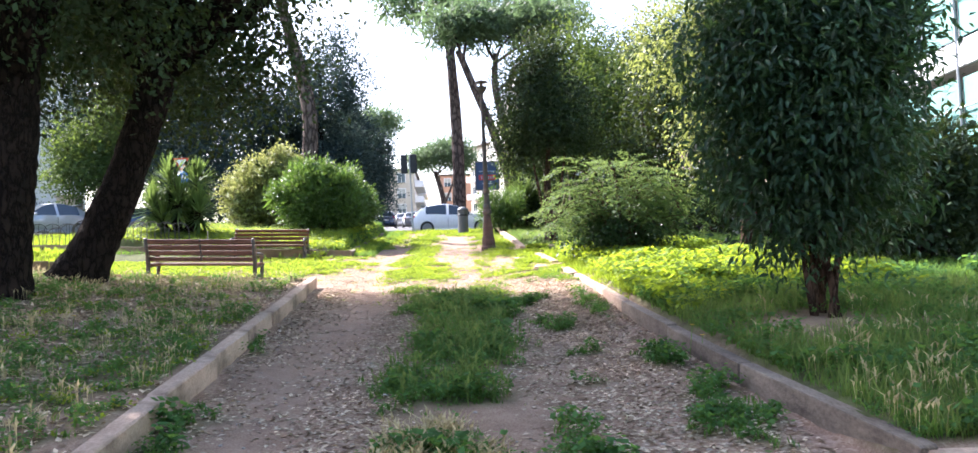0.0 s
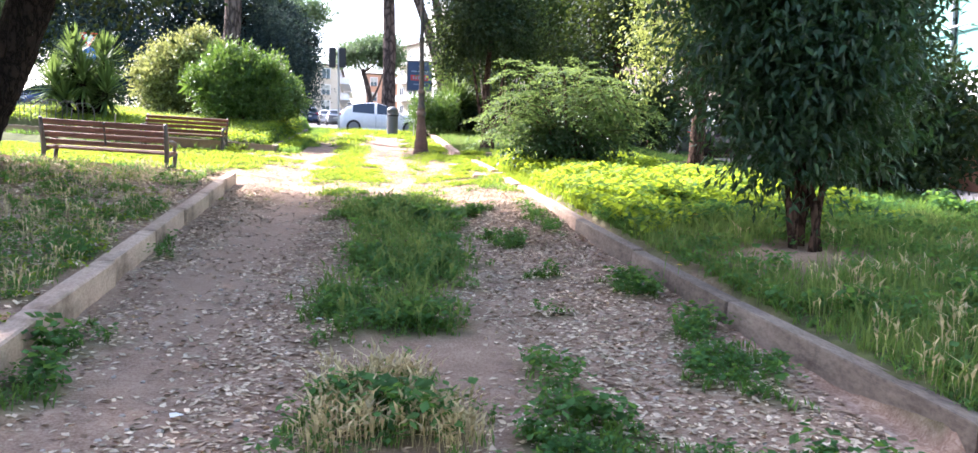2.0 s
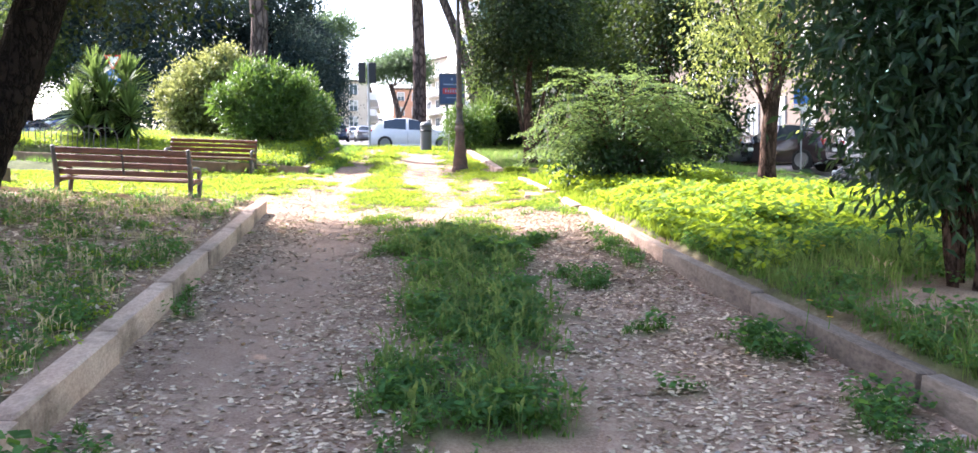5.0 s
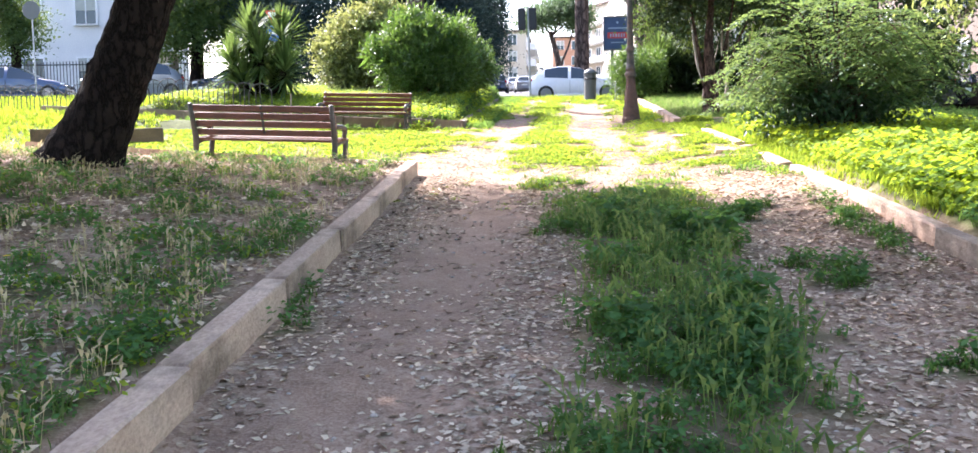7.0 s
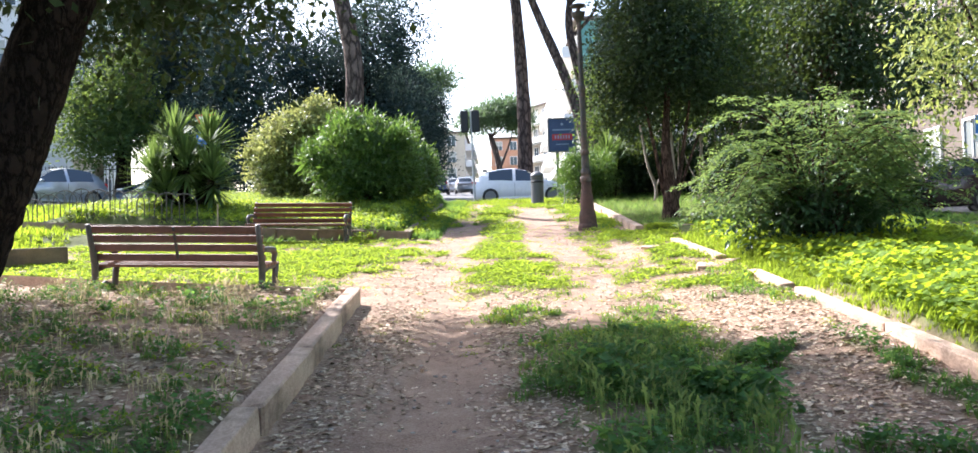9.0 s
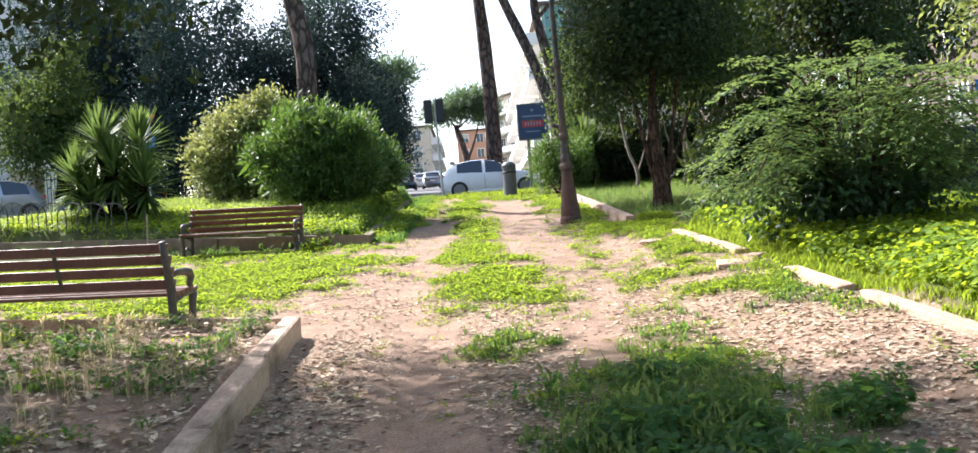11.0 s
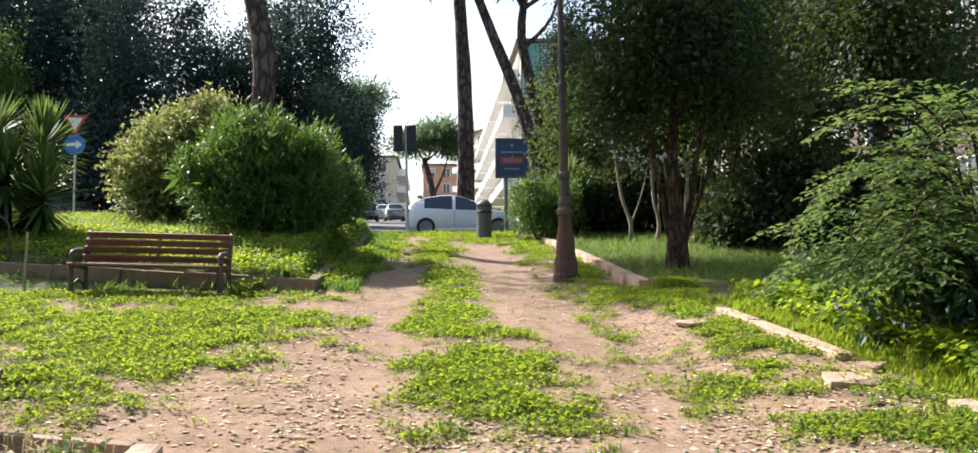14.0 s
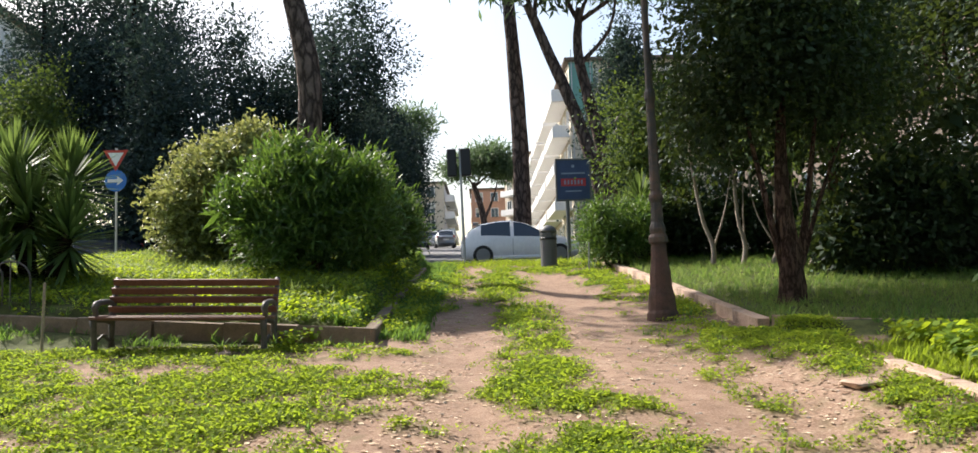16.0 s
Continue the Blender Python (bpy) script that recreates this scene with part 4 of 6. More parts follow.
bush("dark_shrub", (6.6, 28.8), [((0, 0, 1.1), (1.7, 1.2, 1.1)), ((-1.1, 0, 0.7), (0.9, 0.9, 0.7)), ((1.4, 0.1, 1.0), (1.2, 1.0, 1.0)), ((0.3, 0, 1.9), (1.3, 0.9, 0.6)), ((2.6, 0.2, 1.2), (1.3, 1.0, 1.2))], 1500, 10, 0.17, M_OAK, "broad dark shrub in deep shade under the trees", 97, spread=0.16)
bush("dark_shrub", (3.6, 35.5), [((0, 0, 0.9), (1.3, 1.0, 0.9)), ((1.0, 0, 1.0), (1.2, 1.0, 1.0)), ((2.2, 0, 1.0), (1.2, 1.0, 1.0)), ((3.4, 0, 1.0), (1.2, 1.0, 1.0))], 1200, 10, 0.17, M_OAK, "dark shrubs in deep shade behind the pale stems", 98, spread=0.16)


def arching_shrub(base, seed, label):
    """Long arching shoots set with small glossy leaves on both sides."""
    rng = np.random.RandomState(seed)
    root = thing("arching_shrub", Matrix.Translation(at_land(*base, -0.03)), label, "bush")
    pos, ahead, up = [], [], []
    for k in range(95):
        a = rng.uniform(0, 2 * math.pi)
        reach = rng.uniform(0.8, 1.95)
        h = rng.uniform(0.7, 1.55)
        tip = h * rng.uniform(0.45, 0.9)
        if k < 16:
            h, reach = rng.uniform(1.4, 2.05), rng.uniform(0.4, 1.7)
            tip = h * rng.uniform(0.85, 1.05)
        d = np.array([math.cos(a), math.sin(a), 0])
        line = curve_pts([d * 0.1, d * reach * 0.35 + (0, 0, h * 0.8), d * reach * 0.7 + (0, 0, h), d * reach + (0, 0, tip)], 22)
        if k < 60:
            part("shoot", tube(line, np.linspace(0.016, 0.004, 22), 4, seed=k), M_BARK_RED, root)
        for i in range(7, 22, 2):
            t = line[i] - line[i - 1]
            t /= np.linalg.norm(t)
            side = np.cross(t, (0, 0, 1.0))
            side /= np.linalg.norm(side) + 1e-9
            long = (0.14 + 0.3 * math.sin(math.pi * (i - 5) / 17)) * rng.uniform(0.7, 1.2)
            for sgn in (-1, 1):
                way = side * sgn + t * 0.75 + (0, 0, rng.uniform(-0.2, 0.1))
                way /= np.linalg.norm(way)
                cross = np.cross(way, (0, 0, 1.0))
                for j, u in enumerate(np.arange(0.03, long, 0.028)):
                    pos.append(line[i] + way * u + (0, 0, -0.35 * u * u) + rng.normal(size=3) * 0.006)
                    ahead.append(way * 0.7 + cross * (1 if j % 2 else -1) * rng.uniform(0.7, 1.2) + (0, 0, rng.uniform(-0.35, 0.2)))
                    up.append(np.array([0, 0, 1.0]) + rng.normal(size=3) * 0.3)
    # inner leaves take the darker laurel colour to stand for shade within
    part("inner_foliage", crown(rng, [((0, 0, 0.6), (1.0, 0.9, 0.55)), ((0.4, 0, 0.5), (0.9, 0.8, 0.45)), ((-0.5, 0, 0.5), (0.9, 0.8, 0.45))], 420, 9, 0.1, 0.12, 0.4, 0.2, (LEAF_V, LEAF_F)), M_LAUREL, root, "inner leaves coloured dark for the shade inside the shrub")
    part("foliage", scatter(LEAF_V, LEAF_F, np.array(pos), basis(np.array(ahead), np.array(up)), rng.uniform(0.055, 0.09, len(pos))), M_PRIVET, root)
    return root


arching_shrub((3.72, 17.8), 101, "wide privet shrub with long arching shoots of small glossy leaves")


def yucca(base, heads, label, seed, leaf_len=0.76, n=230):
    rng = np.random.RandomState(seed)
    root = thing("yucca", Matrix.Translation(at_land(*base, -0.03)), label, "plant")
    for hx, hy, hz in heads:
        part("stem", tube(curve_pts([(hx * 0.3, hy * 0.3, 0), (hx * 0.8, hy, hz * 0.5), (hx, hy, hz)], 8), np.linspace(0.11, 0.07, 8), 8, rough=0.15, seed=seed), M_BARK, root)
        V, F = [], []
        for k in range(n):
            el = math.radians(rng.uniform(-42, 88))
            a = rng.uniform(0, 6.28)
            L = leaf_len * rng.uniform(0.75, 1.15)
            d = np.array([math.cos(a) * math.cos(el), math.sin(a) * math.cos(el), math.sin(el)])
            s = np.array([-math.sin(a), math.cos(a), 0])
            o = np.array([hx, hy, hz - 0.25 * (1 - math.sin(el)) * 0.8])
            w = 0.026
            i0 = len(V)
            sag = -0.08 * math.cos(el) * L
            for u, ww in ((0, 0.7), (0.4, 1.0), (0.75, 0.7)):
                p = o + d * L * u + (0, 0, sag * u * u)
                V += [p - s * w * ww, p + s * w * ww]
            V.append(o + d * L + (0, 0, sag))
            F += [(i0, i0 + 1, i0 + 3, i0 + 2), (i0 + 2, i0 + 3, i0 + 5, i0 + 4), (i0 + 4, i0 + 5, i0 + 6)]
        part("leaf_rosette", (np.array(V), F), M_YUCCA, root)
    return root


yucca((-7.5, 25.5), [(-0.3, 0, 1.7), (0.42, 0.15, 1.6), (-0.75, -0.1, 0.95), (0.0, -0.2, 1.1), (0.6, -0.25, 0.8), (0.1, 0.35, 0.7), (-0.4, -0.3, 0.5)], "many-headed yucca with stiff sword-shaped leaves in the bush bed", 111)
yucca((2.9, 34.6), [(0, 0, 1.6), (0.35, 0.2, 1.3), (-0.3, 0.3, 1.2)], "yucca rising behind the rounded bush", 112)


# ---- benches ----
def bench(m, label):
    root = thing("park_bench", m @ Matrix.Diagonal((1, 1.12, 1.08, 1)), label, "bench", "park benches")
    L = 1.9
    slat = box(0, 0, 0, L, 0.072, 0.032, 0.006)
    back_line = [(0.0, 0.43), (-0.03, 0.52), (-0.065, 0.62), (-0.105, 0.72), (-0.15, 0.81)]
    for y, z in [(-0.02, 0.50), (-0.05, 0.60), (-0.085, 0.69), (-0.125, 0.78)]:
        part("back_slat", moved(slat, pose(0, y + 0.03, z, 70, 0, 0)), M_SLAT, root)
    for y, z, r in [(0.07, 0.415, -6), (0.165, 0.425, -3), (0.26, 0.433, 0), (0.355, 0.435, 3), (0.44, 0.425, 12)]:
        part("seat_slat", moved(slat, pose(0, y, z, r, 0, 0)), M_SLAT, root)
    part("back_brace", moved(box(0, 0, 0, 0.03, 0.015, 0.36, 0.003), pose(0, -0.06, 0.64, 20, 0, 0)), M_CASTIRON, root)
    for sx in (-0.92, 0.92):
        pieces = []
        pieces.append(tube([(sx, -0.03, 0), (sx, 0.0, 0.2), (sx, -0.005, 0.43), (sx, -0.055, 0.58), (sx, -0.145, 0.83)], [0.046, 0.034, 0.04, 0.033, 0.028], 8))
        pieces.append(tube([(sx, 0.42, 0), (sx, 0.385, 0.15), (sx, 0.41, 0.3), (sx, 0.43, 0.42)], [0.05, 0.034, 0.034, 0.04], 8))
        pieces.append(tube([(sx, -0.01, 0.36), (sx, 0.2, 0.40), (sx, 0.44, 0.41)], [0.026] * 3, 8))
        pieces.append(tube([(sx, -0.05, 0.56), (sx, 0.1, 0.585), (sx, 0.27, 0.58), (sx, 0.36, 0.565), (sx, 0.4, 0.525), (sx, 0.37, 0.48), (sx, 0.38, 0.42)], [0.024, 0.027, 0.032, 0.038, 0.036, 0.03, 0.028], 8))
        pieces.append(tube([(sx, 0.0, 0.16), (sx, 0.2, 0.24), (sx, 0.39, 0.17)], [0.016] * 3, 6))
        part("end_frame", join(*pieces), M_ENDFRAME, root, "cast grey iron end frame with armrest", smooth=True)
    return root


bench(pose(-4.05, 15.55, 1.9, 2, 2.0, -2), "brown slatted wooden bench with iron ends, seen from behind in sunlight")
bench(pose(-4.42, 22.95, 2.56, -2, -1.6, 180), "brown slatted wooden bench with iron ends before the bush bed")


# ---- lamp posts ----
def lamp_post(m, label, hook=False):
    root = thing("street_lamp", m, label, "street lamp", "park lamps")
    part("base", lathe([(0.21, 0), (0.205, 0.1), (0.185, 0.14), (0.175, 0.32), (0.15, 0.42), (0.14, 0.62), (0.11, 0.82), (0.1, 1.0)], 14), M_LAMPBASE, root, "flared base with rust stains", smooth=False)
    part("collar", lathe([(0.1, 1.0), (0.13, 1.03), (0.13, 1.09), (0.1, 1.14), (0.11, 1.2), (0.1, 1.25), (0.08, 1.3)], 14), M_LAMP, root)
    part("pole", lathe([(0.085, 1.3), (0.075, 1.55), (0.095, 1.6), (0.095, 1.65), (0.07, 1.7), (0.058, 2.9), (0.075, 2.95), (0.075, 3.03), (0.052, 3.08), (0.045, 4.35), (0.06, 4.4)], 12), M_LAMP, root)
    if hook:
        arc = [(0, 0, 4.4), (0, 0, 5.0), (-0.1, 0, 5.35), (-0.35, 0, 5.5), (-0.55, 0, 5.3), (-0.5, 0, 5.05)]
        part("bracket", tube(curve_pts(arc, 16), [0.03] * 16, 8), M_LAMP, root)
        part("lantern", moved(lathe([(0.04, 0.3), (0.14, 0.18), (0.17, 0.0), (0.08, -0.08)], 12), pose(-0.5, 0, 4.72)), M_LAMP, root)
    else:
        part("lamp_head", lathe([(0.06, 4.4), (0.12, 4.48), (0.15, 4.58), (0.05, 4.6), (0.045, 4.68), (0.17, 4.7), (0.17, 4.73), (0.02, 4.78)], 12), M_LAMP, root)
    return root


lamp_post(pose(1.24, 24.4, 2.77, 0, -0.8, 0), "dark iron lamp post with a flared rusty base")
lamp_post(pose(4.6, 45.0, float(land(4.6, 45)), 0, 0, 0), "dark iron lamp post with a curled bracket among the trees", True)


# ---- street furniture ----
def hoop_fence(a, b, label, step=0.42, height=0.55):
    root = thing("hoop_fence", pose(0, 0, 0), label, "fence", "low hoop fences")
    n = int(math.hypot(b[0] - a[0], b[1] - a[1]) / step)
    me = None
    d = (np.array(b) - np.array(a)) / math.hypot(b[0] - a[0], b[1] - a[1])
    yaw = math.degrees(math.atan2(d[1], d[0]))
    w = 0.6
    arc = [(-w / 2, 0, -0.1), (-w / 2, 0, height * 0.55)] + [(-w / 2 * math.cos(t), 0, height * 0.55 + height * 0.45 * math.sin(t)) for t in np.linspace(0.3, math.pi - 0.3, 7)] + [(w / 2, 0, height * 0.55), (w / 2, 0, -0.1)]
    geo = tube(arc, [0.013] * len(arc), 5)
    bar = tube([(0, 0, -0.1), (0, 0, height * 0.98)], [0.01, 0.01], 5)
    hoop_me, bar_me = raw(*geo), raw(*bar)
    hoop_me.materials.append(M_CASTIRON)
    bar_me.materials.append(M_CASTIRON)
    for i in range(n):
        x, y = np.array(a) + d * step * (i + 0.5)
        z = float(land(x, y)) + 0.03
        for nm, data in (("hoop", hoop_me), ("upright", bar_me)):
            ob = new(nm, data)
            ob.matrix_basis = pose(x, y, z, 0, 0, yaw)
            ob.parent = root
    return root


hoop_fence((-15.5, 26.2), (-6.9, 24.1), "low black iron hoop fence on the edging of the bed")
hoop_fence((-24.0, 33.0), (-11.0, 36.4), "low black iron hoop fence along the street edge", 0.5, 0.6)


def litter_bin(m):
    root = thing("litter_bin", m, "round dark grey metal litter bin with a domed lid", "bin")
    part("body", lathe([(0.19, 0), (0.21, 0.03), (0.21, 0.82), (0.22, 0.84), (0.22, 0.88)], 18), M_GREY, root)
    part("lid", lathe([(0.225, 0.9), (0.225, 0.94), (0.2, 1.0), (0.12, 1.06), (0.04, 1.09)], 18), M_GREY, root, "dark grey domed lid", smooth=True)
    part("band", lathe([(0.215, 0.7), (0.222, 0.71), (0.222, 0.75), (0.215, 0.76)], 18), M_BLACK, root)


litter_bin(pose(0.63, 35.4, float(land(0.63, 35.4)) + 0.02))


def flat_disc(r, thick, sides=28):
    return lathe([(r * 0.98, 0), (r, 0.004), (r, thick - 0.004), (r * 0.98, thick)], sides)


def arrow_geo(w, t):
    pts = [(-0.5, -0.1), (0.1, -0.1), (0.1, -0.3), (0.5, 0), (0.1, 0.3), (0.1, 0.1), (-0.5, 0.1)]
    V = [(x * w, 0, z * w) for x, z in pts] + [(x * w, t, z * w) for x, z in pts]
    n = len(pts)
    F = [tuple(range(n)), tuple(range(2 * n - 1, n - 1, -1))] + [(i, n + i, n + (i + 1) % n, (i + 1) % n) for i in range(n)]
    return np.array(V), F


def tri_geo(side, t):
    h = side * 0.866
    pts = [(-side / 2, h / 3), (side / 2, h / 3), (0, -2 * h / 3)]
    V = [(x, 0, z) for x, z in pts] + [(x, t, z) for x, z in pts]
    return np.array(V), [(0, 2, 1), (3, 4, 5), (0, 1, 4, 3), (1, 2, 5, 4), (2, 0, 3, 5)]


def road_sign_pair(x, y, top):
    z0 = float(land(x, y))
    h = top - z0
    root = thing("road_sign", pose(x, y, z0 - 0.05), "give-way triangle above a blue arrow disc on one pole", "road sign")
    part("pole", tube([(0, 0.04, 0), (0, 0.04, h)], [0.03, 0.03], 10), M_STEEL, root)
    plate = part("triangle_plate", moved(tri_geo(0.66, 0.012), pose(0, -0.012, h - 0.25)), M_SIGNRED, root, "red-bordered triangle")
    part("inner_triangle", moved(tri_geo(0.42, 0.004), pose(0, -0.017, h - 0.25)), M_WHITE, plate)
    disc = part("arrow_disc", moved(flat_disc(0.29, 0.012), pose(0, 0, h - 0.88, 90, 0, 0)), M_SIGNBLUE, root, "blue disc with a white arrow")
    part("arrow", moved(arrow_geo(0.42, 0.004), pose(0, -0.018, h - 0.88)), M_WHITE, disc)


road_sign_pair(-10.75, 36.0, 7.5)


def round_sign(x, y, h):
    z0 = float(land(x, y))
    root = thing("road_sign", pose(x, y, z0 - 0.05), "round road sign seen from its plain grey back", "road sign")
    part("pole", tube([(0, 0, 0), (0, 0, h)], [0.03, 0.03], 10), M_STEEL, root)
    part("plate", moved(flat_disc(0.36, 0.02), pose(0, -0.04, h - 0.3, 90, 0, 0)), M_GREY, root)


round_sign(-21.2, 38.0, 3.9)


def parking_sign(x, y, h):
    z0 = float(land(x, y))
    root = thing("parking_sign", pose(x, y, z0 - 0.05, 0, 0, -10), "square blue parking sign with a white letter P", "road sign")
    part("pole", tube([(0, 0.03, 0), (0, 0.03, h)], [0.028, 0.028], 10), M_STEEL, root)
    plate = part("plate", box(0, 0, h - 0.28, 0.5, 0.015, 0.5, 0.004), M_SIGNBLUE, root)
    part("panel", box(0, 0, h - 0.66, 0.5, 0.012, 0.2, 0.003), M_WHITE, root, "small white plate under the sign")
    cu = bpy.data.curves.new("letter", "FONT")
    cu.body, cu.size, cu.extrude, cu.align_x, cu.align_y = "P", 0.42, 0.003, "CENTER", "CENTER"
    cu.materials.append(M_WHITE)
    ob = new("letter", cu)
    ob.matrix_basis = pose(0, -0.014, h - 0.28, 90, 0, 0)
    ob.parent = plate


parking_sign(12.6, 30.0, 3.0)


def traffic_light(x, y, top):
    z0 = float(land(x, y))
    h = top - z0
    root = thing("traffic_light", pose(x, y, z0 - 0.05, 0, -1.2, 0), "traffic light with two dark heads seen from behind", "traffic light")
    part("pole", tube([(0, 0, 0), (0, 0, h)], [0.045, 0.035], 10), M_STEEL, root)
    for sx in (-0.26, 0.18):
        hd = part("signal_head", box(sx, 0.02, h - 0.45, 0.3, 0.2, 0.86, 0.03), M_BLACK, root)
        for k in range(3):
            part("visor", moved(lathe([(0.1, 0), (0.105, 0.14)], 12), pose(sx, 0.12, h - 0.18 - 0.27 * k, -90, 0, 0)), M_BLACK, hd)
    part("bracket", box(-0.03, 0, h - 0.3, 0.3, 0.04, 0.04, 0.006), M_BLACK, root)


traffic_light(-1.62, 40.0, 7.95)


def poster_stand(x, y):
    z0 = float(land(x, y))
    root = thing("poster_stand", pose(x, y, z0 - 0.05), "dark blue framed advertising poster on a post", "advertising sign")
    c = 6.85 - z0
    fr = part("poster_frame", join(box(0, 0, c + 0.64, 1.1, 0.14, 0.05, 0.01), box(0, 0, c - 0.64, 1.1, 0.14, 0.05, 0.01), box(-0.53, 0, c, 0.05, 0.14, 1.24, 0.01), box(0.53, 0, c, 0.05, 0.14, 1.24, 0.01)), M_GREY, root)
    part("poster_sheet", box(0, 0, c, 1.02, 0.09, 1.24), M_POSTER, root, "dark blue printed sheet")
    part("red_banner", box(0.0, -0.048, c - 0.08, 0.78, 0.006, 0.24, 0.002), M_POSTERRED, root)
    for k in range(6):
        part("banner_mark", box(-0.26 + 0.105 * k, -0.053, c - 0.08, 0.05, 0.006, 0.13), M_POSTERPALE, root)
    part("text_bar", box(0, -0.048, c + 0.2, 0.74, 0.006, 0.05), M_POSTERPALE, root)
    part("text_bar", box(0, -0.048, c - 0.36, 0.5, 0.006, 0.035), M_POSTERPALE, root)
    part("emblem", moved(flat_disc(0.05, 0.006, 12), pose(0, -0.046, c + 0.42, 90, 0, 0)), M_POSTERPALE, root)
    part("post", tube([(-0.2, 0, 0), (-0.2, 0, c - 0.6)], [0.06, 0.06], 10), M_GREY, root)


poster_stand(1.83, 40.0)


def stake(x, y, h, mat, label):
    root = thing("stake", pose(x, y, float(land(x, y)) - 0.05, 0, 2, 0), label, "stake")
    part("shaft", tube([(0, 0, 0), (0, 0, h * 0.97), (0, 0, h)], [0.018, 0.016, 0.008], 7), mat, root)
    return root


stake(-5.95, 22.6, 0.85, M_BARK_PALE, "thin pale wooden stake standing in the grass")
stake(1.35, 33.0, 0.75, M_STEEL, "short pale marker post beside the rounded bush")


# ---- cars ----
CAR_ROWS = [(0.0, .22, .50, .55, .84, .74), (0.025, .15, .56, .66, .93, .74), (0.09, .13, .62, .83, .985, .71), (0.17, .13, .66, .93, 1.0, .69), (0.31, .13, .65, .99, 1.0, .67),
            (0.42, .13, .63, .995, 1.0, .67), (0.45, .13, .63, .99, 1.0, .67), (0.56, .13, .62, .935, 1.0, .665), (0.735, .13, .60, .66, .99, .72), (0.87, .13, .53, .60, .97, .76), (0.955, .14, .46, .52, .92, .74), (1.0, .21, .40, .44, .80, .66)]


def used(V, faces):
    """Only the points that these faces need."""
    ids = sorted({i for f in faces for i in f})
    at = {i: k for k, i in enumerate(ids)}
    return V[ids], [tuple(at[i] for i in f) for f in faces]


def car(m, L, W, H, paint, label, group="parked cars"):
    root = thing("car", m, label, "car", group)
    grid = []
    for u, zb, zk, zt, w, wr in CAR_ROWS:
        x = (u - 0.5) * L
        hw = W / 2
        half = [(0.0, zb), (w * 0.86, zb), (w * 0.985, zb + 0.10), (w, (zb + zk) / 2 + 0.03), (w * 0.965, zk), (wr, zt - 0.025 * (zt > 0.8)), (wr * 0.55, zt + 0.012), (0.0, zt + 0.016)]
        ring = [(x, y * hw, z * H) for y, z in half] + [(x, -y * hw, z * H) for y, z in half[-2:0:-1]]
        grid.append(ring)
    n = len(grid[0])
    V = np.array([p for r in grid for p in r])
    body, side, rear, front = [], [], [], []
    for i in range(len(grid) - 1):
        for k in range(n):
            q = (i * n + k, (i + 1) * n + k, (i + 1) * n + (k + 1) % n, i * n + (k + 1) % n)
            s = min(k, n - 1 - k)
            if s == 4 and 3 <= i <= 7 and i != 5:
                side.append(q)
            elif s >= 5 and i in (1, 2):
                rear.append(q)
            elif s >= 5 and i == 7:
                front.append(q)
            else:
                body.append(q)
    body += [tuple(range(n - 1, -1, -1)), tuple((len(grid) - 1) * n + k for k in range(n))]
    part("body", used(V, body), paint, root, smooth=True)
    for up in (True, False):
        for lo, hi in ((2, 4), (6, 7)):
            some = [q for q in side if lo <= q[0] // n <= hi and (q[0] % n < n / 2) == up]
            part("side_window", used(V, some), M_CARGLASS, root, "dark tinted side window", smooth=True)
    part("rear_window", used(V, rear), M_CARGLASS, root, smooth=True)
    part("windscreen", used(V, front), M_CARGLASS, root, "sloping windscreen", smooth=True)
    r = 0.215 * H
    for sx in (-0.315, 0.335):
        for sy in (-1, 1):
            c = (sx * L, sy * (W / 2 - 0.10), r)
            lay = pose(*c, -90 * sy, 0, 0)
            part("wheel_arch", moved(lathe([(r * 1.04, -0.1), (r * 1.04, 0.104), (r * 1.005, 0.105)], 20), lay), M_BLACK, root)
            wh = part("wheel", moved(lathe([(r * 0.72, -0.08), (r * 0.96, -0.08), (r, -0.04), (r, 0.08), (r * 0.94, 0.122), (r * 0.7, 0.122)], 20), lay), M_TYRE, root, smooth=False)
            spokes = [moved(box(r * 0.34, 0, 0.118, r * 0.62, r * 0.16, 0.016, 0.003), pose(0, 0, 0, 0, 0, 72 * k)) for k in range(5)]
            part("rim", moved(join(lathe([(r * 0.70, 0.10), (r * 0.72, 0.124), (r * 0.62, 0.126), (r * 0.6, 0.10)], 20), flat_disc(r * 0.17, 0.128, 10), *spokes), lay), M_RIM, wh)
    for sy in (-1, 1):
        part("tail_light", box(-0.475 * L, sy * W * 0.385, H * 0.57, 0.12, W * 0.12, H * 0.13, 0.02), M_REDLIGHT, root)
        part("headlight", box(0.462 * L, sy * W * 0.345, H * 0.47, 0.16, W * 0.17, H * 0.085, 0.03), M_CLEARLIGHT, root)
        part("mirror", box(0.215 * L, sy * (W / 2 + 0.07), H * 0.635, 0.12, 0.17, 0.11, 0.03), paint, root)
        part("door_seam", box(-0.06 * L, sy * (W / 2 + 0.001), H * 0.4, 0.012, 0.012, H * 0.36), M_BLACK, root)
        part("sill", box(0.01 * L, sy * (W / 2 - 0.035), H * 0.165, L * 0.5, 0.06, 0.1, 0.02), paint, root)
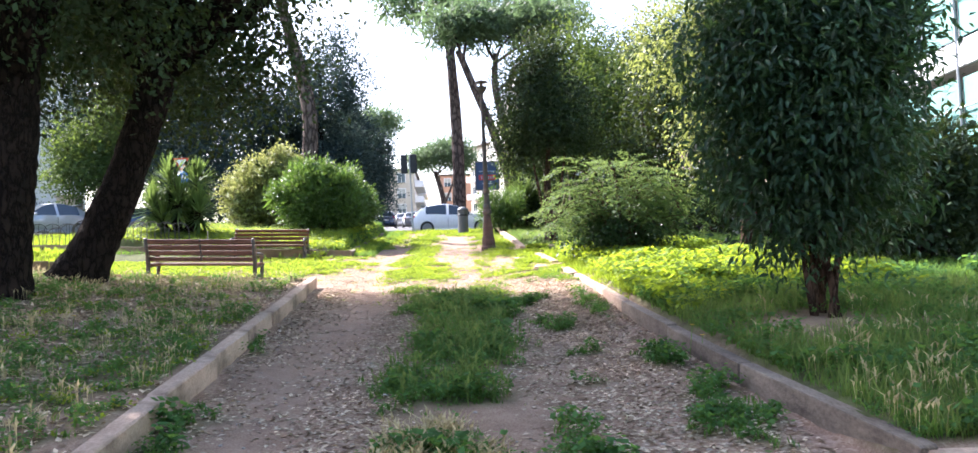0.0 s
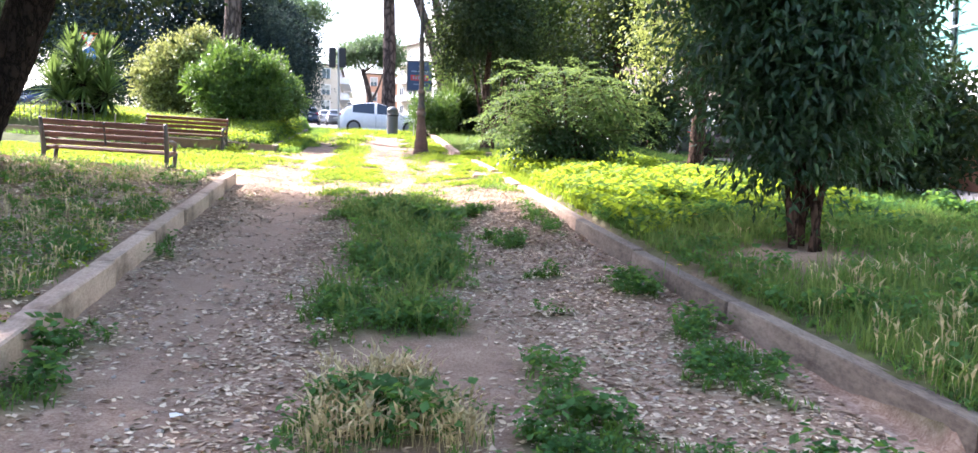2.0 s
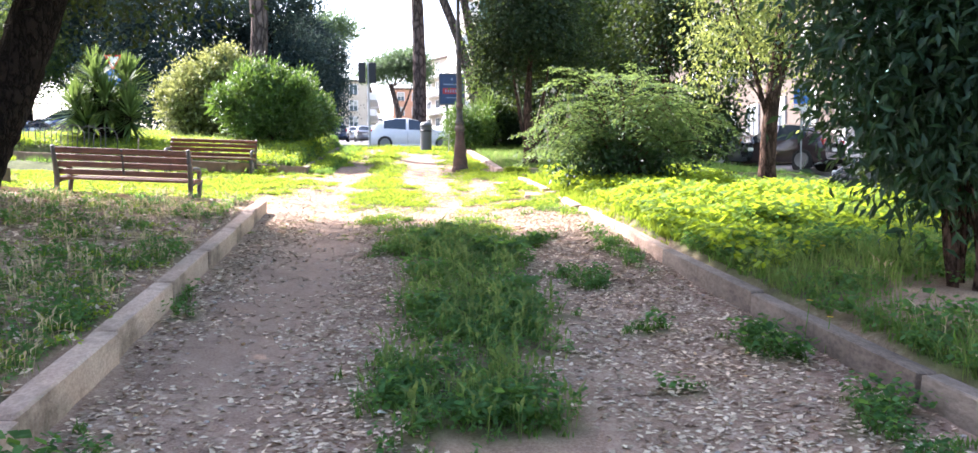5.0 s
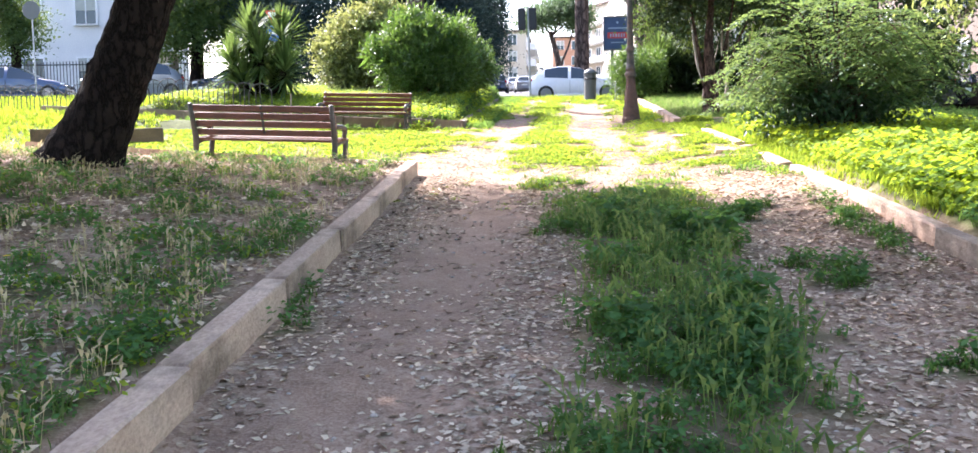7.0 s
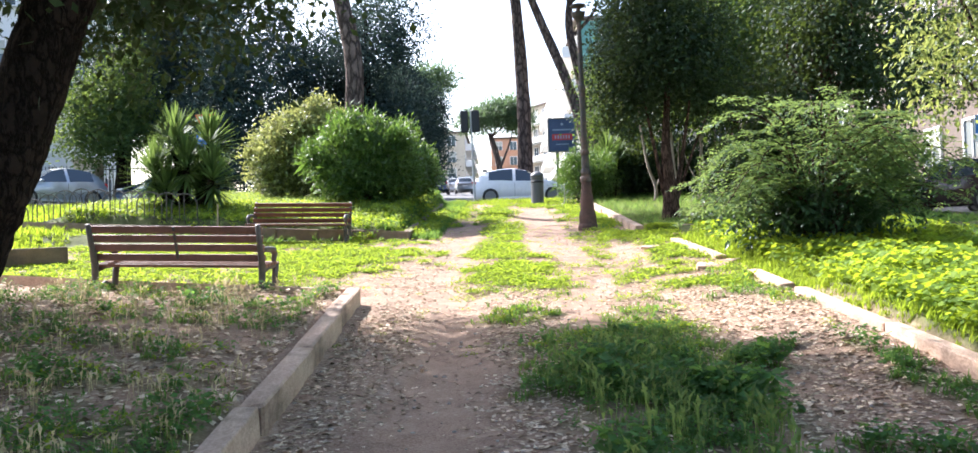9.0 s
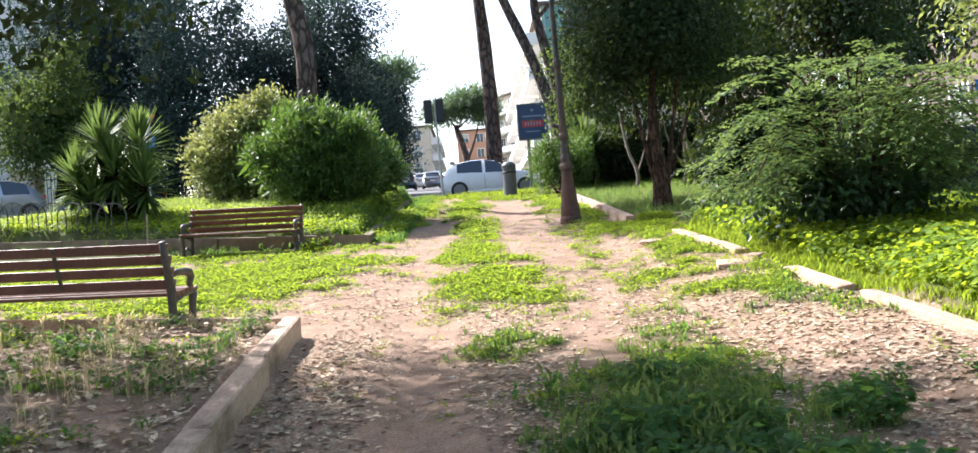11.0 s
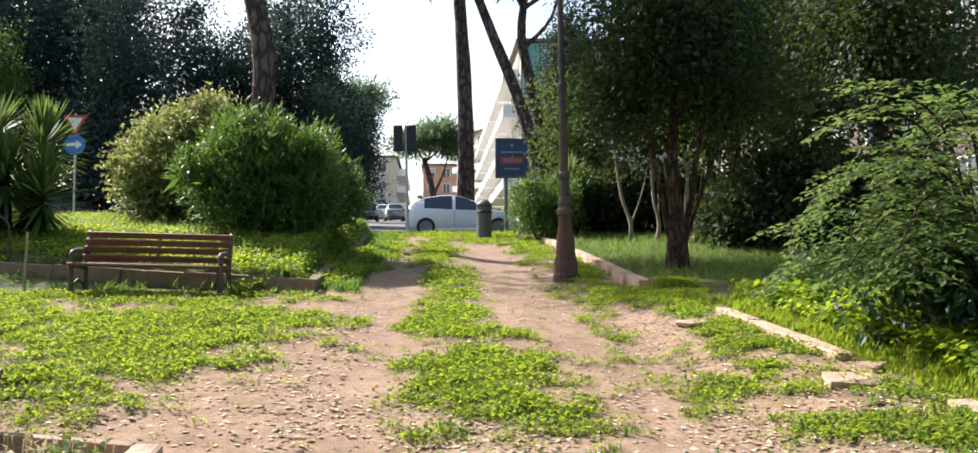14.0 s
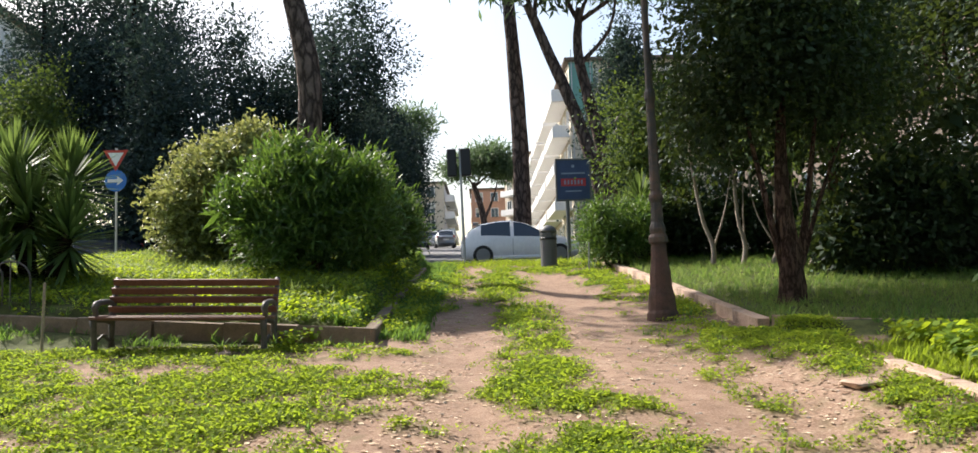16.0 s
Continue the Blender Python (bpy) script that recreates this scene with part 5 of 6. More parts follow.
    part("front_bumper", box(0.487 * L, 0, H * 0.27, 0.1, W * 0.72, H * 0.12, 0.03), M_BLACK, root)
    part("rear_bumper", box(-0.487 * L, 0, H * 0.27, 0.1, W * 0.74, H * 0.1, 0.03), M_BLACK, root)
    part("number_plate", box(-0.502 * L, 0, H * 0.42, 0.012, 0.5, 0.11), M_PLATE, root)
    part("number_plate", box(0.508 * L, 0, H * 0.31, 0.012, 0.5, 0.11), M_PLATE, root)
    part("rear_spoiler", box(-0.372 * L, 0, H * 0.975, 0.2, W * 0.62, 0.03, 0.01), paint, root)
    return root


PAINT_WHITE = plain("car_paint_white", (0.88, 0.88, 0.88), 0.25, 0.0, 0.8)
PAINT_SILVER = plain("car_paint_silver", (0.42, 0.45, 0.49), 0.3, 0.5, 0.8)
PAINT_BLUE = plain("car_paint_blue", (0.06, 0.09, 0.16), 0.25, 0.2, 0.8)
PAINT_BROWN = plain("car_paint_dark_brown", (0.07, 0.045, 0.045), 0.25, 0.3, 0.8)
PAINT_GREY = plain("car_paint_grey", (0.12, 0.13, 0.14), 0.25, 0.4, 0.8)


def parked(x, y, yaw, L, W, H, paint, label):
    return car(pose(x, y, float(land(x, y)) + 0.06, 0, 0, yaw), L, W, H, paint, label)


parked(0.2, 42.9, 0, 3.95, 1.72, 1.5, PAINT_WHITE, "white hatchback car standing across the end of the path")
parked(-17.9, 39.4, 234, 3.8, 1.75, 1.56, PAINT_SILVER, "silver compact car parked facing downhill on the street")
parked(-14.2, 41.5, 245, 4.0, 1.75, 1.5, PAINT_BLUE, "dark blue car parked behind a silver one")
parked(-23.2, 40.0, 15, 4.1, 1.75, 1.45, PAINT_BLUE, "dark blue car on the street beyond the hoop fence")
parked(13.0, 32.6, 128, 4.1, 1.76, 1.62, PAINT_BROWN, "dark brown estate car parked at an angle in the side street")
parked(10.7, 34.0, 128, 4.0, 1.74, 1.5, PAINT_GREY, "grey hatchback parked among other cars in the side street")
parked(15.6, 32.6, 118, 4.2, 1.8, 1.62, PAINT_WHITE, "white car parked on the far side of the side street")
parked(15.2, 26.5, 100, 4.2, 1.78, 1.55, PAINT_SILVER, "silver car parked along the side street")
parked(11.8, 22.6, 100, 3.9, 1.7, 1.5, PAINT_GREY, "dark grey car parked along the side street")
parked(-4.2, 88, 95, 4.0, 1.75, 1.5, PAINT_SILVER, "silver car far up the street")
parked(-5.6, 96, 95, 4.0, 1.75, 1.5, PAINT_WHITE, "white car far up the street")
parked(-6.0, 80, 92, 4.0, 1.75, 1.5, PAINT_BLUE, "dark car parked far up the street")
parked(5.4, 48.5, 180, 4.1, 1.75, 1.5, PAINT_GREY, "dark car parked behind the white hatchback")


# ---- buildings ----
def apartment(name, m, w, d, h, floors, bays, wall, label, shutter=M_SHUTTER, balcony=None, roof=M_RENDER_TAN, first=0.0):
    """Front towards -y. Walls, a window in every bay with frame, pane and sill, and balconies where there are any."""
    root = thing(name, m, label, "building")
    part("wall", box(0, d / 2, h / 2 - 1, w, d, h + 2), wall, root)
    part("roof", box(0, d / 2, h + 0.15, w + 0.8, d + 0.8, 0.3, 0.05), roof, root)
    fh = (h - first) / floors
    bw = w / bays
    pane_me, frame_me, sill_me, sh_me = raw(*box(0, -0.03, 0, 1.2, 0.04, 1.5)), raw(*join(box(-0.64, -0.05, 0, 0.1, 0.12, 1.6), box(0.64, -0.05, 0, 0.1, 0.12, 1.6), box(0, -0.05, 0.8, 1.38, 0.12, 0.1), box(0, -0.06, 0, 0.06, 0.08, 1.5))), raw(*box(0, -0.1, -0.83, 1.5, 0.25, 0.08)), raw(*box(0, -0.055, 0.38, 1.2, 0.05, 0.75))
    for me, mt in ((pane_me, M_GLASS), (frame_me, M_WHITE), (sill_me, wall), (sh_me, shutter)):
        me.materials.append(mt)
    rng = np.random.RandomState(int(w * 7 + h))

    def face(n, length, place):
        for f in range(floors):
            for b in range(n):
                at = place((b + 0.5) * length / n - length / 2, first + fh * (f + 0.52))
                win = new("window", frame_me)
                win.matrix_basis = at
                win.parent = root
                kids = [("pane", pane_me), ("sill", sill_me)] + ([("shutter", sh_me)] if rng.uniform() < 0.55 else [])
                for nm, me in kids:
                    ob = new(nm, me)
                    ob.parent = win
    face(bays, w, lambda u, z: pose(u, 0, z))
    side = max(2, int(d / bw))
    face(side, d, lambda u, z: pose(-w / 2, d / 2 - u, z, 0, 0, -90))
    face(side, d, lambda u, z: pose(w / 2, d / 2 + u, z, 0, 0, 90))
    if balcony:
        for f in range(1, floors):
            z = first + fh * f
            for b in range(max(1, bays // 3)):
                L = w / max(1, bays // 3)
                bal = part("balcony", box((b + 0.5) * L - w / 2, -0.75, z, L * 0.86, 1.5, 0.18, 0.02), balcony, root)
                part("parapet", box((b + 0.5) * L - w / 2, -1.46, z + 0.42, L * 0.86, 0.08, 0.7, 0.02), balcony, bal)
                part("parapet_end", box((b + 0.5) * L - w / 2 - L * 0.42, -0.75, z + 0.5, 0.1, 1.4, 0.95, 0.02), balcony, bal)
                part("parapet_end", box((b + 0.5) * L - w / 2 + L * 0.42, -0.75, z + 0.5, 0.1, 1.4, 0.95, 0.02), balcony, bal)
    return root


block = apartment("apartment_building", pose(6.7, 111, 7.5, 0, 0, -90), 52, 14, 15.5, 5, 15, M_RENDER_CREAM, "five-storey cream apartment building with long white balconies", balcony=M_WHITE)
part("scaffold_net", box(26.1, 1.0, 13.2, 0.06, 2.0, 4.4), M_NET, block, "green scaffold net on the end wall")
for k in range(4):
    part("scaffold_pole", tube([(26.2, 0.2 + 1.6 * k, -1), (26.2, 0.2 + 1.6 * k, 16.5)], [0.05, 0.05], 6), M_STEEL, block)
apartment("apartment_building", pose(1.5, 165, 11.6, 0, 0, 0), 8, 12, 11, 4, 3, M_RENDER_ORANGE, "orange-rendered apartment building at the end of the street")
apartment("apartment_building", pose(6.5, 146, 10.5, 0, 0, -60), 14, 10, 15, 5, 5, M_RENDER_CREAM, "pale apartment building far up the street", balcony=M_WHITE)
apartment("apartment_building", pose(-6.3, 152, 10.5, 0, 0, 90), 24, 12, 10, 4, 7, M_RENDER_CREAM, "cream apartment building lining the far street", balcony=M_WHITE)
apartment("apartment_building", pose(-33.0, 54, 5.4, 0, 0, 4), 13, 12, 14, 4, 4, M_RENDER_WHITE, "white-rendered apartment building with dark windows")
apartment("apartment_building", pose(-44.0, 50.5, 5.2, 0, 0, 4), 10, 12, 15, 4, 3, M_RENDER_CREAM, "cream apartment building beside the white one", balcony=M_WHITE)
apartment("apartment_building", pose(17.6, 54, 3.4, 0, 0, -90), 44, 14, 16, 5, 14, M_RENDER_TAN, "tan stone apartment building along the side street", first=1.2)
apartment("apartment_building", pose(-30, -45, 0, 0, 0, 180), 70, 12, 14, 4, 14, M_RENDER_CREAM, "cream building behind the start of the path")


def scaffolded_building():
    """Overhanging floors, glazed bands behind green netting, scaffold poles."""
    root = thing("scaffolded_building", pose(17.2, 12, 0.9, 0, 0, -90), "building under repair wrapped in green scaffold netting", "building")
    w, d = 38, 14
    part("wall", box(0, d / 2, 8, w, d, 20), M_RENDER_WHITE, root)
    part("ground_floor_wall", box(0, -0.06, 2.2, w, 0.12, 2.6), M_BRICKRED, root, "red brick ground floor")
    for f in range(4):
        z = 3.7 + 3.3 * f
        sl = part("floor_slab", box(0, -0.9, z, w, 1.8, 0.35, 0.03), M_SOFFIT, root)
        part("slab_edge", box(0, -1.86, z + 0.25, w, 0.12, 0.8, 0.02), M_WHITE, sl)
        for k in range(19):
            x = -w / 2 + 1 + 2 * k
            part("window_pane", box(x, -0.04, z + 1.85, 1.7, 0.06, 1.9), M_GLASS, root)
            part("net_panel", box(x, -1.95, z + 1.75, 1.86, 0.03, 2.1), M_NET, root)
            part("window_bar", box(x, -0.09, z + 1.85, 0.08, 0.06, 1.9), M_WHITE, root)
    for k in range(20):
        x = -w / 2 + 2 * k
        part("scaffold_pole", tube([(x, -2.05, -1.5), (x, -2.05, 17)], [0.04, 0.04], 6), M_STEEL, root)
    for z in (2.6, 5.6, 8.9, 12.2):
        part("scaffold_rail", tube([(-w / 2, -2.1, z), (w / 2, -2.1, z)], [0.03, 0.03], 6), M_STEEL, root)


scaffolded_building()


def street_fence(a, b, h, label):
    root = thing("metal_fence", pose(0, 0, 0), label, "fence")
    L = math.hypot(b[0] - a[0], b[1] - a[1])
    d = (np.array(b) - np.array(a)) / L
    yaw = math.degrees(math.atan2(d[1], d[0]))
    bar = raw(*box(0, 0, h / 2, 0.03, 0.03, h))
    bar.materials.append(M_GATE)
    n = int(L / 0.16)
    for i in range(n):
        x, y = np.array(a) + d * L * (i + 0.5) / n
        ob = new("bar", bar)
        ob.matrix_basis = pose(x, y, float(land(x, y)), 0, 0, yaw)
        ob.parent = root
    for u in (0.08, 0.95):
        ends = [(*p, float(land(*p)) + h * u) for p in (a, b)]
        part("rail", tube(ends, [0.03, 0.03], 6), M_GATE, root)


street_fence((-32, 45.2), (-11, 46.4), 2.1, "tall dark metal railing fence behind the parked cars")
gate_post = thing("gate_pillar", pose(-19.4, 45.6, float(land(-19.4, 45.6))), "square beige rendered gate pillar with a cap", "pillar")
part("shaft", box(0, 0, 1.1, 1.0, 0.9, 2.3, 0.03), M_RENDER_CREAM, gate_post)
part("cap", box(0, 0, 2.3, 1.16, 1.06, 0.14, 0.03), M_RENDER_CREAM, gate_post)


# ---- small things lying about ----
def loose_stone(x, y, size, yaw, seed):
    rng = np.random.RandomState(seed)
    V, F = box(0, 0, 0, 1, 0.7, 0.22, 0.08)
    V = V + rng.uniform(-0.06, 0.06, V.shape)
    tagged(part("loose_stone", (V * size, F), M_KERB, at=pose(x, y, float(land(x, y)) + 0.07 * size, 3, -2, yaw)), "flat pale broken stone lying in the weeds", "stone", "loose stones")


for k, (x, y, sz, yw) in enumerate([(1.75, 19.6, 0.3, 20), (2.0, 16.9, 0.34, -15), (2.35, 17.3, 0.26, 40), (2.45, 21.1, 0.28, 75), (-3.9, 22.3, 0.2, 10), (-4.25, 22.35, 0.16, 60), (-2.35, 22.55, 0.2, 30)]):
    loose_stone(x, y, sz, yw, k)

M_YELLOW = plain("yellow_petal", (0.75, 0.5, 0.02), 0.6)
M_PAPER = plain("white_paper", (0.75, 0.74, 0.72), 0.8)


def yellow_flower(x, y, h):
    root = thing("yellow_flower", pose(x, y, float(land(x, y)), 4, 3, 0), "small yellow flower on a thin green stalk", "flower", "yellow flowers")
    part("stalk", tube([(0, 0, -0.02), (0.01, 0, h * 0.6), (0.015, 0, h)], [0.003, 0.003, 0.003], 5), M_GRASS, root)
    petals = [moved((np.array([(0, 0, 0), (0.006, 0.012, 0.004), (0, 0.022, 0.002), (-0.006, 0.012, 0.004)]), [(0, 1, 2, 3)]), pose(0.015, 0, h, 0, 0, 30 * k)) for k in range(12)]
    part("petals", join(*petals), M_YELLOW, root)


for x, y, h in [(2.42, 8.1, 0.3), (2.46, 7.9, 0.24), (-3.35, 8.9, 0.2), (-3.15, 8.95, 0.18), (-4.6, 8.2, 0.16), (3.1, 9.3, 0.26)]:
    yellow_flower(x, y, h)


def paper_scrap(x, y, yaw):
    V = np.array([(-0.03, -0.02, 0.004), (0.03, -0.022, 0.012), (0.034, 0.02, 0.002), (-0.028, 0.024, 0.014), (0, 0, 0.02)])
    ob = part("paper_scrap", (V, [(0, 1, 4), (1, 2, 4), (2, 3, 4), (3, 0, 4)]), M_PAPER, at=pose(x, y, float(land(x, y)) + 0.02, 0, 0, yaw))
    tagged(ob, "crumpled white paper scrap lying on the earth", "litter", "paper scraps")


for x, y, w in [(-0.72, 5.4, 20), (0.6, 16.6, 70), (3.6, 10.2, 10), (-0.2, 7.0, 130)]:
    paper_scrap(x, y, w)


# ---- grass, weeds, ground cover and fallen leaves ----
def blade_clump(rng, n, h, lean=0.5, w=0.006, spread=0.05):
    V, F = [], []
    for k in range(n):
        a, b = rng.uniform(0, 6.28), rng.uniform(0, 6.28)
        o = np.array([math.cos(a), math.sin(a), 0]) * spread * rng.uniform()
        d = np.array([math.cos(b), math.sin(b), 0])
        s = np.array([-d[1], d[0], 0])
        hh = h * rng.uniform(0.55, 1.15)
        l = lean * hh * rng.uniform(0.2, 1.2)
        i = len(V)
        V += [o, o + d * l * 0.3 + (0, 0, hh * 0.5) + s * w, o + d * l * 0.3 + (0, 0, hh * 0.5) - s * w, o + d * l + (0, 0, hh)]
        F += [(i, i + 1, i + 2), (i + 2, i + 1, i + 3)]
    return np.array(V), F


def leaf_clump(rng, n, h, size, spread=0.06):
    """Small rounded leaves held up on hidden stalks."""
    V, F = [], []
    for k in range(n):
        a = rng.uniform(0, 6.28)
        c = np.array([math.cos(a), math.sin(a), 0]) * spread * rng.uniform(0.1, 1) + (0, 0, h * rng.uniform(0.4, 1.1))
        s = size * rng.uniform(0.6, 1.2)
        t1 = np.array([math.cos(a), math.sin(a), rng.uniform(-0.9, 0.8)])
        t2 = np.array([-math.sin(a), math.cos(a), rng.uniform(-0.6, 0.6)])
        i = len(V)
        V += [c - t1 * s * 0.5, c + t2 * s * 0.45, c + t1 * s * 0.55, c - t2 * s * 0.45]
        F.append((i, i + 1, i + 2, i + 3))
    return np.array(V), F


def seed_clump(rng, n, h):
    """Dry bent stalks with bristly seed heads."""
    V, F = [], []
    for k in range(n):
        b = rng.uniform(0, 6.28)
        d = np.array([math.cos(b), math.sin(b), 0])
        s = np.array([-d[1], d[0], 0])
        o = rng.normal(size=3) * (0.05, 0.05, 0)
        hh = h * rng.uniform(0.7, 1.1)
        p1, p2 = o + d * 0.03 + (0, 0, hh * 0.7), o + d * 0.09 + (0, 0, hh)
        i = len(V)
        V += [o - s * 0.002, o + s * 0.002, p1 + s * 0.002, p1 - s * 0.002, p1 + s * 0.011 + (0, 0, 0.03), p1 - s * 0.011 + (0, 0, 0.03), p2]
        F += [(i, i + 1, i + 2, i + 3), (i + 3, i + 2, i + 4, i + 5), (i + 5, i + 4, i + 6)]
    return np.array(V), F


def sow(name, template, mat, region, count, accept, scale, label, seed, flatten=None, lift=-0.005, patchy=0.0):
    """Scatter one kind of plant over a stretch of ground, where accept(x, y, chance) allows it."""
    rng = np.random.RandomState(seed)
    x0, x1, y0, y1 = region
    xs, ys, ch = rng.uniform(x0, x1, count), rng.uniform(y0, y1, count), rng.uniform(size=count)
    keep = [i for i in range(count) if accept(xs[i], ys[i], ch[i])]
    if not keep:
        return
    xs, ys = xs[keep], ys[keep]
    zs = land(xs, ys) + np.array([0.02 * nz(a, b, 2.3) + 0.012 * nz(a, b, 7.0, 4.0) for a, b in zip(xs, ys)]) + lift
    n = len(xs)
    rot = yaw_rot(rng.uniform(0, 6.28, n))
    if flatten:
        zs = zs + 0.02 * np.array([cover(a, b) for a, b in zip(xs, ys)])
        e = rng.normal(size=(n, 3)) * flatten
        e[:, 2] = 1
        ahead = rng.normal(size=(n, 3)) * (1, 1, flatten)
        rot = basis(ahead, e)
    sc = rng.uniform(scale[0], scale[1], n)
    if patchy:
        sc = sc * np.array([max(0.35, 1 + patchy * (nz(a, b, 1.6, 40.0) + 0.7 * nz(a, b, 4.5, 41.0))) for a, b in zip(xs, ys)])
    me = scatter(template[0], template[1], np.stack([xs, ys, zs], 1), rot, sc)
    tagged(part(name, me, mat), label, "grass" if "leaf" not in name else "leaves", kind="stuff")


RG = np.random.RandomState(77)
SHORT = blade_clump(RG, 9, 0.08, 0.9, 0.005, 0.055)
MEDIUM = blade_clump(RG, 7, 0.13, 0.8, 0.0055, 0.06)
TALL = blade_clump(RG, 7, 0.24, 0.7, 0.005, 0.07)
FARGRASS = blade_clump(RG, 6, 0.22, 0.6, 0.015, 0.14)
SPRIG = leaf_clump(RG, 19, 0.042, 0.0175, 0.085)
COVERLEAF = leaf_clump(RG, 13, 0.17, 0.056, 0.13)
SEEDS = seed_clump(RG, 5, 0.24)
HERB = leaf_clump(RG, 17, 0.11, 0.03, 0.075)
FLAKE_V = [(-0.35, 0, 0.06), (0, -0.55, 0.0), (0.35, 0, 0.1), (0, 0.6, 0.02)]
FLAKE = (np.array(FLAKE_V), [(0, 1, 3), (1, 2, 3)])


def is_path(x, y):
    return (kerb_l(y) + 0.02 < x < kerb_r(y) - 0.02) if y < 15.3 else (-9.5 < x < 2.62 and y < 22.7) or (-2.3 < x < 2.0 and y < 40)


def path_green(x, y, c):
    if 14.9 < y < 20.8 and x > 2.1 and (x > 2.3 or c > 0.3):
        return False
    return is_path(x, y) and c < cover(x, y) ** 2.2


# near strip between the ruts
sow("grass", SHORT, M_GRASS, (-2.0, 2.5, 3.6, 16.5), 12000, path_green, (0.7, 1.3), "short green grass growing between the wheel ruts", 201)
sow("grass", MEDIUM, M_GRASS, (-1.0, 1.8, 4.5, 14.5), 3000, lambda x, y, c: path_green(x, y, c * 1.5), (0.6, 1.1), "ankle-high green grass growing between the wheel ruts", 202, patchy=0.7)
# shade-coloured herbs stop near the shadow's edge; brighter weeds take over in sun
sow("herbs", HERB, M_HERB, (-2.0, 2.6, 3.6, 15.6), 22000, lambda x, y, c: y < 13.3 + 0.8 * nz(x, y, 2.0) and path_green(x, y, c), (0.6, 1.25), "feathery dark green herbs growing between the wheel ruts", 215, patchy=1.0)
sow("weeds", SPRIG, M_WEED, (-2.0, 2.6, 3.6, 16.0), 9000, lambda x, y, c: y > 12.5 and path_green(x, y, c), (0.8, 1.5), "small-leaved green weeds on the path", 203)
sow("weeds", SPRIG, M_WEED, (-9.0, 2.62, 15.5, 23.0), 62000, path_green, (0.9, 1.7), "bright small-leaved weeds on the trodden earth", 204)
sow("grass", SHORT, M_GRASS, (-9.0, 2.62, 15.0, 23.0), 14000, path_green, (0.7, 1.2), "short bright grass on the trodden earth", 205)
sow("weeds", SPRIG, M_WEED, (-2.3, 2.0, 22.5, 38), 16000, path_green, (1.0, 2.2), "bright small-leaved weeds on the trodden earth", 206)
sow("grass", SHORT, M_GRASS, (-2.3, 2.0, 22.5, 40), 7000, path_green, (0.9, 1.6), "short bright grass on the trodden earth", 207)
sow("dry_grass", SEEDS, M_DRY, (-0.1, 0.6, 4.8, 5.8), 300, lambda x, y, c: cover(x, y) > 0.2, (0.5, 0.85), "dry straw-coloured grass with bristly seed heads", 208)
sow("dry_grass", SEEDS, M_GRASS_TALL, (-0.3, 1.0, 6.6, 13), 420, lambda x, y, c: cover(x, y) > 0.5, (0.8, 1.15), "pale green grass with bristly seed heads", 209)

sow("weeds", SPRIG, M_WEED, (-6.0, 2.6, 13.0, 26.0), 2600, lambda x, y, c: is_path(x, y) and c < 0.22 + 0.5 * nz(x, y, 2.0, 6.0), (0.5, 1.1), "single small weeds scattered over the earth", 210)

# leaf-strewn bed
def left_bed(x, y, c):
    return x < kerb_l(y) - 0.18 and c < cover(x, y) * 0.8


sow("grass", SHORT, M_GRASS, (-9.5, -1.6, 3.0, 15.3), 10000, left_bed, (0.6, 1.3), "thin green grass in a leaf-strewn bed", 211)
sow("grass", MEDIUM, M_GRASS_TALL, (-9.5, -1.6, 3.0, 15.3), 3200, left_bed, (0.5, 1.0), "thin pale grass in a leaf-strewn bed", 212)
sow("weeds", SPRIG, M_WEED, (-9.5, -1.6, 3.0, 15.3), 4000, left_bed, (0.9, 1.8), "small green weeds in a leaf-strewn bed", 213)
sow("herbs", HERB, M_HERB, (-9.5, -1.6, 3.0, 15.3), 26000, lambda x, y, c: left_bed(x, y, c * 0.9), (0.45, 1.05), "dark green herbs in tufts in a leaf-strewn bed", 216, patchy=0.8)
sow("dry_grass", SEEDS, M_DRY, (-9.0, -1.6, 3.0, 15.3), 2600, lambda x, y, c: x < kerb_l(y) - 0.18 and nz(x, y, 1.4, 19.0) > -0.15, (0.4, 0.9), "dry straw stalks in a leaf-strewn bed", 214)

# grassy bed beside the long kerb
def right_bed(x, y, c):
    return x > kerb_r(y) + 0.18 and c < cover(x, y)


sow("grass", TALL, M_GRASS_TALL, (2.5, 8.6, 4.9, 10.5), 6000, lambda x, y, c: right_bed(x, y, c) and (c < 0.9), (0.5, 1.05), "tall soft grass in the bed beside the kerb", 221)
sow("grass", MEDIUM, M_GRASS, (2.5, 8.6, 4.9, 13.5), 9000, right_bed, (0.7, 1.2), "green grass in the bed beside the kerb", 222)
sow("herbs", HERB, M_HERB, (2.4, 7.5, 4.9, 12.0), 9000, lambda x, y, c: right_bed(x, y, c) and nz(x, y, 1.1, 17.0) > -0.1, (0.6, 1.5), "dark green herbs under the laurel", 217, patchy=0.8)
sow("grass", SHORT, M_WEED, (2.2, 3.3, 11.2, 21.0), 5200, lambda x, y, c: x > kerb_r(min(y, 15)) + 0.08, (0.7, 1.4), "sunlit grass behind the kerb stones", 218, patchy=0.7)
